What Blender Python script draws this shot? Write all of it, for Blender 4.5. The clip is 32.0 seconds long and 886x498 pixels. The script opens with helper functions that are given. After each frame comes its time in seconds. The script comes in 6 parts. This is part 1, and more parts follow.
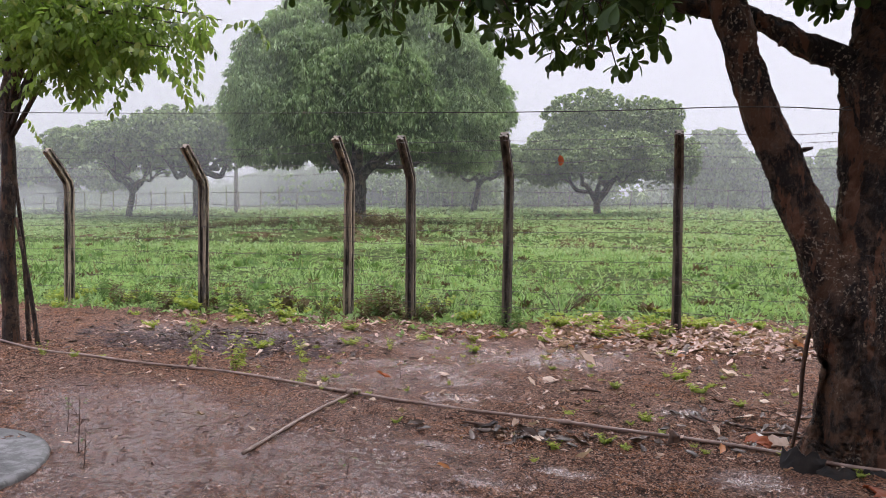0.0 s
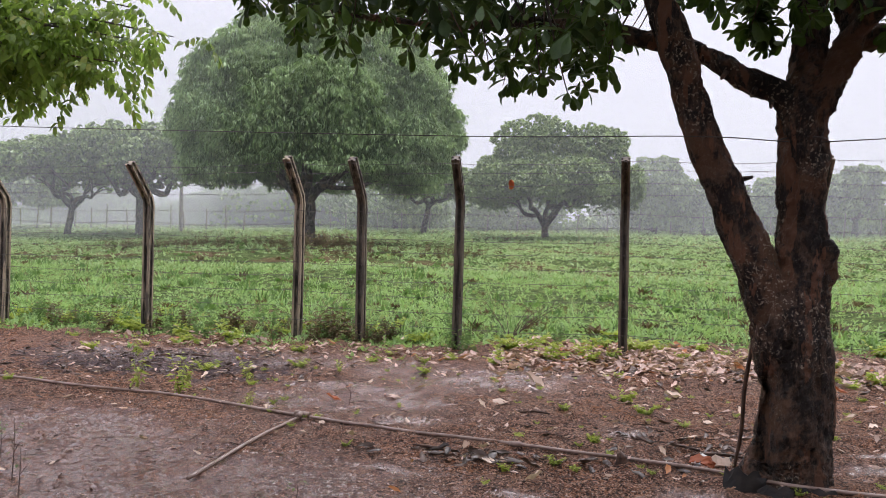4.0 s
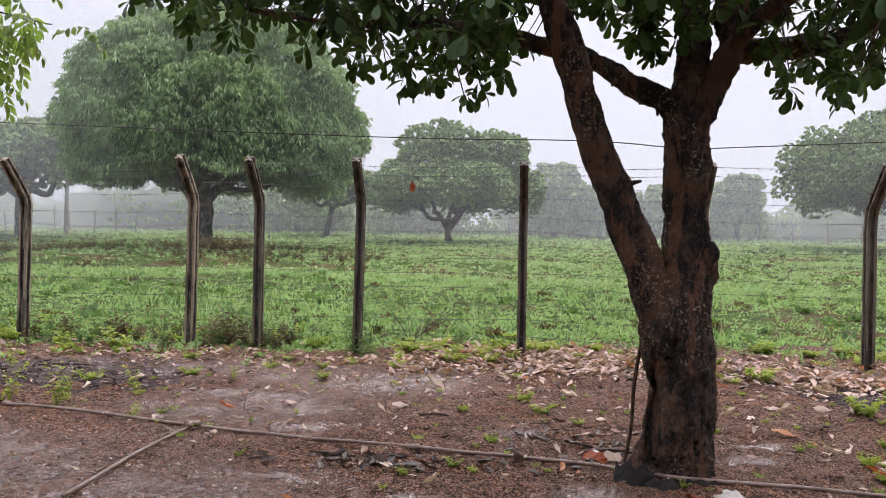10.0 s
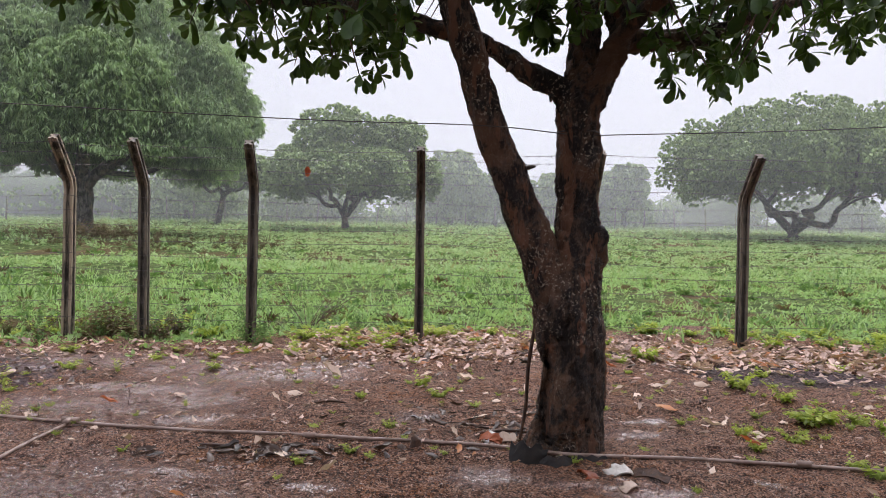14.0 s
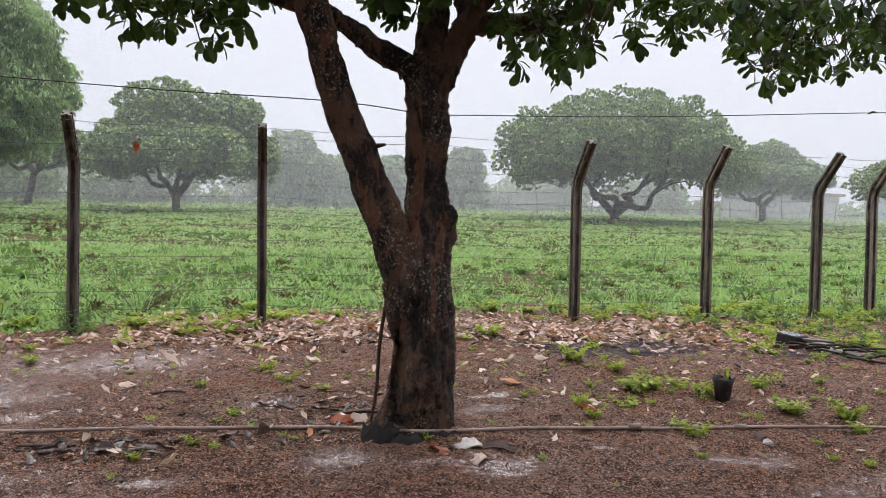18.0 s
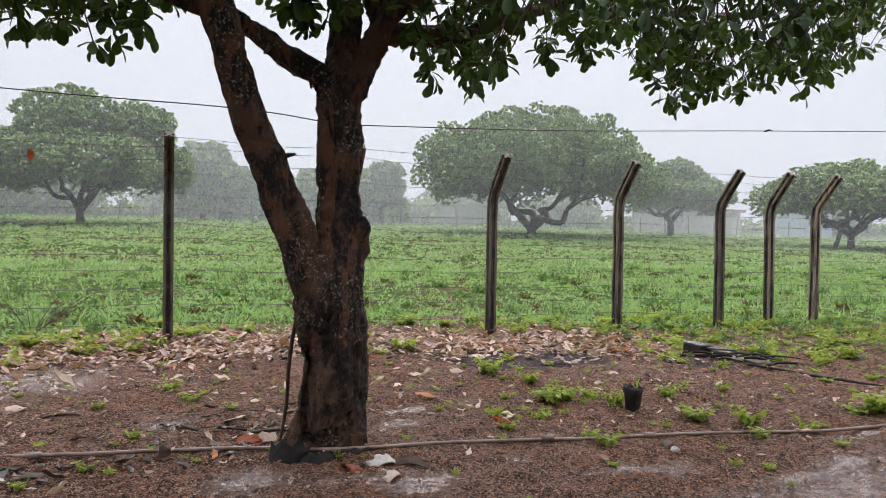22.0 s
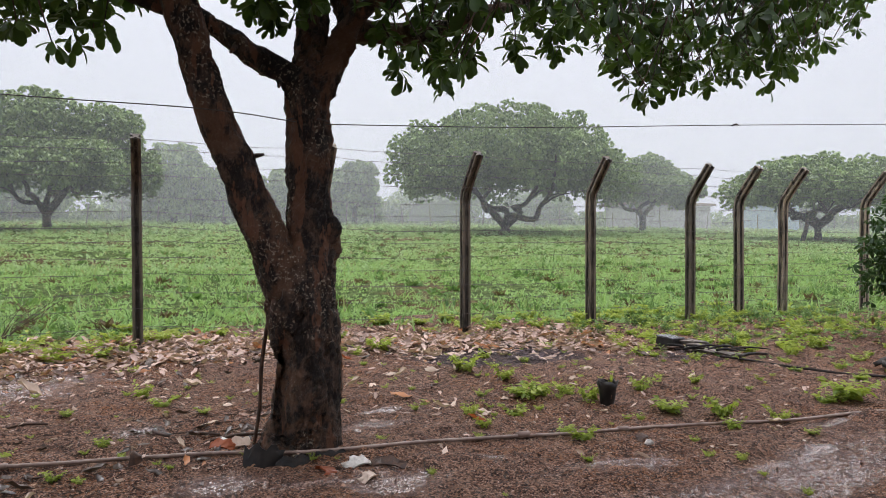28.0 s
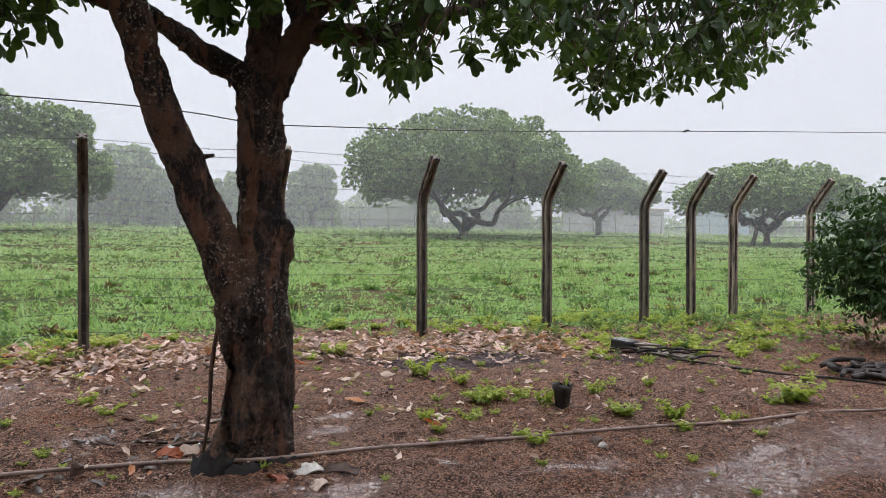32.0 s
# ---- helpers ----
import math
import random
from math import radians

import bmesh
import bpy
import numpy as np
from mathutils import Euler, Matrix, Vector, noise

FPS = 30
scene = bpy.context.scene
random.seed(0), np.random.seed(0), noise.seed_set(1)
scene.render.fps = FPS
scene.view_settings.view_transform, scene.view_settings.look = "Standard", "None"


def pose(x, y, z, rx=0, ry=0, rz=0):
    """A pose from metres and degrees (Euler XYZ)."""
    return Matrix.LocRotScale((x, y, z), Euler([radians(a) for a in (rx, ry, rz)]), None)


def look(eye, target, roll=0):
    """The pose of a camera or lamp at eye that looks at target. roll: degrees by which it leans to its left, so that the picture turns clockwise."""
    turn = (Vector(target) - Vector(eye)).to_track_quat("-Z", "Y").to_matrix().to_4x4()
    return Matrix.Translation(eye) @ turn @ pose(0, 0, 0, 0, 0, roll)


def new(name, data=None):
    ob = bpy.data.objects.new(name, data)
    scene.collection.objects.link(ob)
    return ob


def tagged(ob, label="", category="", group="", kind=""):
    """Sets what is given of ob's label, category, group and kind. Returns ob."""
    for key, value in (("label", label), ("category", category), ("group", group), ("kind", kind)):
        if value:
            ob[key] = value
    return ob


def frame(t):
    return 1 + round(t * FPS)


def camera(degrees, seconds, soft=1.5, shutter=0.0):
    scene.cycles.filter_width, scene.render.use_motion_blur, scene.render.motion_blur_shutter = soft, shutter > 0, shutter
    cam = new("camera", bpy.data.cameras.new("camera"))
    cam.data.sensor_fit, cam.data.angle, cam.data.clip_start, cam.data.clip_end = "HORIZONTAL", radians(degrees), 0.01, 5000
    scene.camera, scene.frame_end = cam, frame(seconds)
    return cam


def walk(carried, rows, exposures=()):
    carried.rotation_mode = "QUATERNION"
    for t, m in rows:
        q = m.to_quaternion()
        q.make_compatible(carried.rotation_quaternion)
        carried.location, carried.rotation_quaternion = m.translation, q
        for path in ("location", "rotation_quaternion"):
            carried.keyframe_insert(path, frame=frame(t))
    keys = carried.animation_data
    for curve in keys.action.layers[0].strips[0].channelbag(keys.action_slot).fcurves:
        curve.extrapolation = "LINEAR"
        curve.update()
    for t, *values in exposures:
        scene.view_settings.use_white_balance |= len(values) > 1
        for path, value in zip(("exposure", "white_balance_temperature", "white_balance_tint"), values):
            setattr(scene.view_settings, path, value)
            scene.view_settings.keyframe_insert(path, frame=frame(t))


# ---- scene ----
cam = camera(62.8, 32.0, 0.7)
PATH = [
    (0, (-0.049, -0.497, 1.053), (-0.652, 1.409, 0.984), 0.6),
    (0.5, (-0.056, -0.488, 1.046), (-0.641, 1.423, 0.978), 0.4),
    (1, (-0.058, -0.486, 1.05), (-0.628, 1.43, 0.997), 0.2),
    (1.5, (-0.052, -0.504, 1.063), (-0.619, 1.414, 1.018), -0.1),
    (2, (-0.03, -0.502, 1.058), (-0.545, 1.43, 1.032), 0.2),
    (2.5, (-0.042, -0.507, 1.055), (-0.493, 1.442, 1.047), 0.7),
    (3, (-0.058, -0.51, 1.055), (-0.469, 1.447, 1.051), 1.1),
    (3.5, (-0.067, -0.514, 1.054), (-0.495, 1.44, 1.045), 1.3),
    (4, (-0.065, -0.518, 1.052), (-0.534, 1.427, 1.046), 1.3),
    (4.5, (-0.053, -0.517, 1.055), (-0.566, 1.416, 1.053), 1.3),
    (6.5, (-0.053, -0.514, 1.055), (-0.555, 1.422, 1.057), 1.2),
    (7, (-0.056, -0.513, 1.057), (-0.536, 1.429, 1.066), 1.3),
    (7.5, (-0.057, -0.502, 1.056), (-0.516, 1.444, 1.068), 1.3),
    (8, (-0.052, -0.499, 1.052), (-0.467, 1.458, 1.067), 1.3),
    (8.5, (-0.041, -0.492, 1.052), (-0.397, 1.475, 1.066), 1.3),
    (9, (-0.043, -0.492, 1.044), (-0.345, 1.485, 1.059), 1.3),
    (9.5, (-0.035, -0.485, 1.044), (-0.292, 1.498, 1.058), 1.4),
    (10, (-0.037, -0.478, 1.042), (-0.247, 1.511, 1.052), 1.3),
    (10.5, (-0.027, -0.464, 1.04), (-0.17, 1.531, 1.051), 1.3),
    (11, (-0.026, -0.452, 1.026), (-0.108, 1.547, 1.037), 1.3),
    (11.5, (-0.02, -0.458, 1.028), (-0.093, 1.541, 1.033), 1.4),
    (12, (-0.014, -0.452, 1.028), (-0.079, 1.547, 1.031), 1.4),
    (12.5, (-0.012, -0.46, 1.03), (-0.076, 1.539, 1.031), 1.5),
    (13, (-0.01, -0.461, 1.033), (-0.063, 1.538, 1.029), 1.5),
    (13.5, (-0.009, -0.464, 1.035), (-0.037, 1.536, 1.023), 1.4),
    (14, (-0.034, -0.446, 1.026), (0.038, 1.552, 1.007), 1.1),
    (14.5, (-0.047, -0.438, 1.014), (0.165, 1.55, 0.976), 1.0),
    (15, (-0.076, -0.415, 1.01), (0.249, 1.557, 0.952), 1.2),
    (15.5, (-0.083, -0.401, 1.002), (0.308, 1.559, 0.944), 1.4),
    (17.5, (-0.091, -0.399, 1.009), (0.38, 1.544, 0.944), 1.2),
    (18, (-0.08, -0.392, 1.008), (0.425, 1.543, 0.948), 1.0),
    (18.5, (-0.061, -0.378, 1.007), (0.486, 1.545, 0.954), 0.9),
    (19, (-0.057, -0.375, 1.003), (0.522, 1.539, 0.96), 0.8),
    (19.5, (-0.051, -0.364, 1.004), (0.555, 1.541, 0.975), 0.8),
    (20, (-0.04, -0.357, 1.004), (0.602, 1.537, 0.99), 0.8),
    (20.5, (-0.036, -0.36, 1.005), (0.632, 1.526, 0.993), 0.7),
    (21, (-0.04, -0.359, 1.004), (0.643, 1.52, 0.989), 0.8),
    (21.5, (-0.031, -0.35, 1.002), (0.673, 1.522, 0.988), 1.0),
    (22, (-0.028, -0.351, 0.997), (0.686, 1.517, 0.98), 1.0),
    (22.5, (-0.021, -0.35, 1.009), (0.71, 1.512, 1.004), 0.7),
    (23, (-0.022, -0.354, 1.007), (0.717, 1.505, 1.007), 0.4),
    (23.5, (-0.021, -0.353, 1.004), (0.724, 1.504, 1.0), 0.2),
    (24, (-0.016, -0.355, 1.001), (0.727, 1.501, 0.991), 0.0),
    (24.5, (-0.019, -0.353, 1.003), (0.724, 1.504, 0.982), -0.0),
    (25, (-0.014, -0.348, 1.004), (0.729, 1.509, 0.98), -0.1),
    (25.5, (-0.015, -0.353, 1.006), (0.733, 1.501, 0.991), -0.3),
    (26, (-0.012, -0.359, 1.008), (0.759, 1.487, 1.002), -0.2),
    (26.5, (-0.004, -0.346, 1.004), (0.775, 1.496, 0.992), -0.3),
    (28.5, (-0.012, -0.342, 0.997), (0.767, 1.5, 0.976), 0.0),
    (29, (-0.011, -0.342, 1.0), (0.771, 1.498, 0.982), -0.1),
    (29.5, (-0.001, -0.341, 1.003), (0.8, 1.492, 0.994), -0.0),
    (30, (-0.001, -0.335, 1.001), (0.81, 1.493, 0.994), 0.1),
    (30.5, (0.0, -0.329, 0.999), (0.812, 1.498, 0.981), -0.0),
    (31, (-0.014, -0.337, 0.998), (0.785, 1.496, 0.972), -0.0),
    (31.5, (0.008, -0.322, 0.996), (0.841, 1.496, 0.977), 0.0),
    (32, (0.019, -0.322, 0.992), (0.902, 1.473, 0.983), 0.1),
]
walk(cam, [(t, look(eye, target, roll)) for t, eye, target, roll in PATH], ((0, 0.08, 6500, 18), (4, 0.1, 6500, 17), (13, 0.12, 6500, 16), (18, 0.1, 6500, 12), (23, 0.04, 6500, 11), (32, 0.0, 6500, 11)))

# ---- light: an overcast, rainy sky ----
world = bpy.data.worlds.new("overcast_sky")
scene.world = world
world.use_nodes = True
wn, wl = world.node_tree.nodes, world.node_tree.links
wn.clear()
sky = wn.new("ShaderNodeTexSky")
sky.sky_type, sky.sun_disc = "NISHITA", False
sky.sun_elevation, sky.sun_rotation = radians(55), radians(20)
sky.air_density, sky.dust_density = 1.5, 6.0
cloud = wn.new("ShaderNodeMix")
cloud.data_type = "RGBA"
cloud.inputs[0].default_value = 0.93
cloud.inputs[7].default_value = (11.4, 11.8, 13.5, 1)
bg = wn.new("ShaderNodeBackground")
wout = wn.new("ShaderNodeOutputWorld")
wl.new(sky.outputs[0], cloud.inputs[6])
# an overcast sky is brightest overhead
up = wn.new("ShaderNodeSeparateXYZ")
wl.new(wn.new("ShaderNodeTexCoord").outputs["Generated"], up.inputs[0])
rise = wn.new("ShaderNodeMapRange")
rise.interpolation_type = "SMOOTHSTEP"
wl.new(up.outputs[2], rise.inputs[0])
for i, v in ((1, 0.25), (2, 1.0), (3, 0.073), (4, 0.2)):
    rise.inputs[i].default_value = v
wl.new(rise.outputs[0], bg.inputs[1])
wl.new(cloud.outputs[2], bg.inputs[0])
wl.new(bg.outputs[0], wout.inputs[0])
sun = new("sun", bpy.data.lights.new("sun", "SUN"))
sun.data.energy, sun.data.angle, sun.data.color = 1.75, radians(60), (1.0, 0.97, 0.93)
sun.matrix_world = look((8, 22, 33), (0, 0, 0))

# ---- materials ----


class Nodes:
    """Small builder for a node material."""

    def __init__(self, name):
        self.m = bpy.data.materials.new(name)
        self.m.use_nodes = True
        self.n, self.l = self.m.node_tree.nodes, self.m.node_tree.links
        self.bsdf = self.n["Principled BSDF"]
        self.out = self.n["Material Output"]

    def put(self, socket, value):
        if isinstance(value, bpy.types.NodeSocket):
            self.l.new(value, socket)
        elif isinstance(value, (tuple, list)) and len(value) == 3 and socket.type == "RGBA":
            socket.default_value = (*value, 1)
        elif socket.type == "RGBA" and isinstance(value, (int, float)):
            socket.default_value = (value, value, value, 1)
        else:
            socket.default_value = value

    def set(self, **kw):
        names = dict(color="Base Color", rough="Roughness", metal="Metallic", spec="Specular IOR Level", normal="Normal", coat="Coat Weight", coat_rough="Coat Roughness", coat_normal="Coat Normal", alpha="Alpha")
        for k, v in kw.items():
            self.put(self.bsdf.inputs[names[k]], v)
        return self.m

    def coord(self, which="Object"):
        return self.n.new("ShaderNodeTexCoord").outputs[which]

    def stretch(self, vec, scale):
        node = self.n.new("ShaderNodeMapping")
        self.l.new(vec, node.inputs[0])
        node.inputs["Scale"].default_value = scale
        return node.outputs[0]

    def noise(self, vec, scale, detail=4, rough=0.6, distort=0.0):
        node = self.n.new("ShaderNodeTexNoise")
        self.l.new(vec, node.inputs["Vector"])
        node.inputs["Scale"].default_value, node.inputs["Detail"].default_value = scale, detail
        node.inputs["Roughness"].default_value, node.inputs["Distortion"].default_value = rough, distort
        return node.outputs["Fac"]

    def cells(self, vec, scale, feature="F1", out="Distance"):
        node = self.n.new("ShaderNodeTexVoronoi")
        node.feature = feature
        self.l.new(vec, node.inputs["Vector"])
        node.inputs["Scale"].default_value = scale
        return node.outputs[out]

    def ramp(self, fac, lo, hi, a=0.0, b=1.0):
        node = self.n.new("ShaderNodeMapRange")
        node.interpolation_type = "SMOOTHSTEP"
        for i, v in enumerate((fac, lo, hi, a, b)):
            self.put(node.inputs[i], v)
        return node.outputs[0]

    def mix(self, fac, a, b, mode="MIX"):
        node = self.n.new("ShaderNodeMix")
        node.data_type, node.blend_type = "RGBA", mode
        for i, v in ((0, fac), (6, a), (7, b)):
            self.put(node.inputs[i], v)
        return node.outputs[2]

    def math(self, op, a, b=0.0):
        node = self.n.new("ShaderNodeMath")
        node.operation = op
        self.put(node.inputs[0], a)
        self.put(node.inputs[1], b)
        return node.outputs[0]

    def bump(self, height, strength=0.5, distance=0.01, normal=None):
        node = self.n.new("ShaderNodeBump")
        node.inputs["Strength"].default_value, node.inputs["Distance"].default_value = strength, distance
        self.l.new(height, node.inputs["Height"])
        if normal is not None:
            self.l.new(normal, node.inputs["Normal"])
        return node.outputs[0]

    def attr(self, name):
        node = self.n.new("ShaderNodeAttribute")
        node.attribute_name = name
        return node.outputs["Fac"]

    def island(self):
        return self.n.new("ShaderNodeNewGeometry").outputs["Random Per Island"]

    def each(self):
        return self.n.new("ShaderNodeObjectInfo").outputs["Random"]

    def position(self):
        return self.n.new("ShaderNodeNewGeometry").outputs["Position"]


def leaf_material(name, dark, light, gloss=0.4, through_light=0.35, vein=False, single=False, odd=None):
    k = Nodes(name)
    r = k.each() if single else k.island()
    p = k.position()
    col = k.mix(k.ramp(r, 0, 1), dark, light)
    col = k.mix(k.ramp(k.noise(p, 1.3, 2), 0.45, 0.65, 0, 0.8), col, light)
    if odd:
        col = k.mix(k.ramp(k.math("FRACT", k.math("MULTIPLY", r, 17.3)), 0.89, 0.95), col, odd)
    col = k.mix(k.ramp(k.noise(p, 60, 2), 0.4, 0.75, 0, 0.35), col, dark)
    k.set(color=col, rough=gloss, spec=0.3, normal=k.bump(k.noise(p, 90, 2), 0.25, 0.003))
    tr = k.n.new("ShaderNodeBsdfTranslucent")
    k.l.new(k.mix(0.5, col, (light[0] * 1.7, light[1] * 1.8, light[2])), tr.inputs[0])
    mx = k.n.new("ShaderNodeMixShader")
    mx.inputs[0].default_value = through_light
    k.l.new(k.bsdf.outputs[0], mx.inputs[1])
    k.l.new(tr.outputs[0], mx.inputs[2])
    k.l.new(mx.outputs[0], k.out.inputs[0])
    return k.m


def ground_material():
    k = Nodes("wet_red_earth")
    p = k.position()
    wet, grass, burnt, pool = k.attr("wet"), k.attr("grass"), k.attr("burnt"), k.attr("pool")
    big, mid, fine = k.noise(p, 0.9, 5), k.noise(p, 6, 7, 0.72), k.noise(p, 80, 4, 0.7)
    blotch, speck = k.noise(p, 27, 5, 0.72), k.noise(p, 110, 2, 0.6)
    warp = k.mix(0.02, p, k.cells(p, 9, out="Color"))
    grit, pebble = k.cells(warp, 120), k.cells(warp, 45)
    crumb, clump = k.cells(warp, 120, out="Color"), k.cells(warp, 50, out="Color")
    earth = k.mix(k.ramp(big, 0.44, 0.56), (0.295, 0.13, 0.063), (0.305, 0.165, 0.108))
    earth = k.mix(k.ramp(mid, 0.44, 0.56, 0, 0.8), earth, (0.16, 0.077, 0.05))
    earth = k.mix(k.ramp(blotch, 0.5, 0.62, 0, 0.7), earth, (0.42, 0.24, 0.165))
    earth = k.mix(k.ramp(blotch, 0.46, 0.36, 0, 0.85), earth, (0.06, 0.032, 0.022))
    earth = k.mix(k.ramp(clump, 0.3, 0.2, 0, 0.8), earth, (0.035, 0.02, 0.015))
    earth = k.mix(k.ramp(crumb, 0.68, 0.8, 0, 0.75), earth, (0.55, 0.34, 0.24))
    earth = k.mix(k.ramp(crumb, 0.36, 0.26, 0, 0.85), earth, (0.03, 0.018, 0.013))
    earth = k.mix(k.ramp(fine, 0.47, 0.4, 0, 0.85), earth, (0.03, 0.018, 0.013))
    turf = k.mix(k.ramp(mid, 0.42, 0.58), (0.06, 0.09, 0.03), (0.16, 0.21, 0.075))
    turf = k.mix(k.ramp(k.noise(p, 0.35, 4), 0.53, 0.6, 0, 0.75), turf, (0.17, 0.1, 0.062))
    turf = k.mix(k.ramp(fine, 0.48, 0.4, 0, 0.7), turf, (0.02, 0.03, 0.012))
    edge = k.ramp(k.math("ADD", grass, k.math("MULTIPLY", k.math("SUBTRACT", mid, 0.5), 0.9)), 0.4, 0.65)
    col = k.mix(edge, earth, turf)
    ash = k.ramp(k.math("ADD", burnt, k.math("MULTIPLY", k.math("SUBTRACT", mid, 0.5), 1.6)), 0.3, 0.6)
    soot = k.mix(k.ramp(k.noise(p, 30, 5, 0.8), 0.42, 0.58), (0.012, 0.01, 0.012), (0.13, 0.095, 0.1))
    col = k.mix(k.math("MULTIPLY", ash, 0.92), col, soot)
    damp = k.math("MULTIPLY", k.ramp(wet, 0.05, 0.8), k.ramp(k.noise(p, 3.2, 8, 0.75), 0.44, 0.54, 0.12, 1))
    col = k.mix(k.math("MULTIPLY", damp, 0.3), col, (0.2, 0.11, 0.095))
    # a broken film of water that follows the hollows, and standing pools pitted by the rain
    grain = k.math("ADD", k.math("MULTIPLY", k.math("SUBTRACT", blotch, 0.5), 4.5), k.math("MULTIPLY", k.math("SUBTRACT", fine, 0.5), 3.2))
    film = k.ramp(k.math("ADD", k.math("ADD", k.ramp(wet, 0.1, 1.3, 0, 0.55), k.attr("low")), grain), 0.5, 0.75)
    film = k.math("MULTIPLY", film, k.math("MULTIPLY", k.ramp(wet, 0.0, 0.3), k.ramp(edge, 0, 1, 1, 0.15)))
    lake = k.ramp(k.math("ADD", pool, k.math("MULTIPLY", k.math("ADD", k.math("ADD", k.math("SUBTRACT", mid, 0.5), k.math("MULTIPLY", k.math("SUBTRACT", blotch, 0.5), 2.2)), k.math("MULTIPLY", k.math("SUBTRACT", fine, 0.5), 2.2)), 0.9)), 0.4, 0.56)
    water = k.math("MAXIMUM", film, lake)
    col = k.mix(k.math("MULTIPLY", water, 0.6), col, (0.11, 0.06, 0.05))
    rough = k.ramp(fine, 0.42, 0.58, 0.5, 0.9)
    rough = k.mix(k.math("MULTIPLY", damp, 0.4), rough, 0.38)
    rough = k.mix(edge, rough, 0.95)
    rough = k.mix(water, rough, 0.12)
    relief = k.math("ADD", k.math("MULTIPLY", mid, 0.8), k.math("ADD", k.math("MULTIPLY", blotch, 0.5), k.math("MULTIPLY", fine, 0.45)))
    soil = k.bump(relief, 1.0, 0.05, k.bump(k.math("ADD", grit, pebble), 0.6, 0.012))
    ripple = k.bump(k.math("ADD", k.noise(p, 34, 3, 0.7), k.math("MULTIPLY", speck, 0.5)), 0.6, 0.012)
    mixn = k.n.new("ShaderNodeMix")
    mixn.data_type = "VECTOR"
    k.put(mixn.inputs[0], k.math("MULTIPLY", water, 0.85))
    k.l.new(soil, mixn.inputs[4])
    k.l.new(ripple, mixn.inputs[5])
    return k.set(coat_normal=ripple, color=col, rough=rough, normal=mixn.outputs[1], spec=k.mix(water, k.ramp(edge, 0, 1, 0.12, 0.04), 0.5), coat=k.math("MAXIMUM", k.math("MULTIPLY", water, 0.45), k.math("MULTIPLY", damp, 0.2)), coat_rough=k.ramp(water, 0, 1, 0.2, 0.06))


def bark_material(name, dark, mid, pale, scale=1.0, spots=True):
    k = Nodes(name)
    o = k.position()
    s = k.stretch(o, (1, 1, 0.4))
    col = k.mix(k.ramp(k.noise(s, 16 * scale, 7, 0.75), 0.45, 0.57), dark, mid)
    col = k.mix(k.ramp(k.noise(o, 2.6 * scale, 5, 0.65), 0.52, 0.59, 0, 0.85), col, (mid[0] * 1.4, mid[1] * 1.2, mid[2] * 1.0))
    col = k.mix(k.ramp(k.noise(o, 4.5 * scale, 6, 0.7), 0.47, 0.4, 0, 0.8), col, (dark[0] * 0.5, dark[1] * 0.5, dark[2] * 0.5))
    if spots:
        blot = k.ramp(k.noise(o, 60 * scale, 3, 0.6), 0.57, 0.62)
        col = k.mix(k.math("MULTIPLY", blot, k.ramp(k.noise(o, 3.1, 3), 0.5, 0.6, 0.1, 0.9)), col, pale)
        col = k.mix(k.ramp(k.noise(k.stretch(o, (1, 1, 0.25)), 11 * scale, 4, 0.6), 0.56, 0.6, 0, 0.8), col, (mid[0] * 1.9, mid[1] * 1.45, mid[2] * 1.2))
    rel = k.math("ADD", k.noise(s, 26 * scale, 7, 0.78), k.math("MULTIPLY", k.cells(s, 24 * scale), 0.6))
    return k.set(color=col, rough=k.ramp(k.noise(o, 9, 4), 0.35, 0.65, 0.4, 0.8), spec=0.3, normal=k.bump(rel, 1.0, 0.035))


def concrete_material(name, base, dark, single=True, ribs=None):
    k = Nodes(name)
    o = k.position()
    s = k.stretch(o, (1, 1, 0.12))
    col = k.mix(k.ramp(k.noise(s, 18, 5, 0.7), 0.44, 0.57), dark, base)
    col = k.mix(k.ramp(k.noise(o, 4, 5), 0.5, 0.6, 0, 0.7), col, (dark[0] * 0.6, dark[1] * 0.62, dark[2] * 0.6))
    col = k.mix(k.ramp(k.noise(o, 70, 3), 0.62, 0.75, 0, 0.7), col, (base[0] * 1.5, base[1] * 1.5, base[2] * 1.5))
    if ribs:
        worn = k.math("MULTIPLY", k.ramp(k.attr("rib"), 0.45, 0.75), k.ramp(k.noise(s, 9, 5, 0.7), 0.4, 0.55, 0.15, 1))
        col = k.mix(worn, col, ribs)
    if single:
        col = k.mix(k.ramp(k.each(), 0, 1, 0, 0.65), col, dark)
    return k.set(color=col, rough=k.ramp(k.noise(o, 9, 3), 0.3, 0.7, 0.55, 0.9), normal=k.bump(k.noise(o, 60, 5, 0.7), 0.7, 0.008))


def plain_material(name, a, b, rough=0.5, scale=12, bump=0.3, metal=0.0, each=False):
    k = Nodes(name)
    o = k.coord()
    col = k.mix(k.ramp(k.noise(o, scale, 5, 0.65), 0.38, 0.66), a, b)
    if each:
        col = k.mix(k.ramp(k.each(), 0, 1), col, b)
    return k.set(color=col, rough=k.ramp(k.noise(o, scale * 2, 3), 0.3, 0.7, rough * 0.75, min(1, rough * 1.3)), metal=metal, normal=k.bump(k.noise(o, scale * 5, 4, 0.7), bump, 0.004))


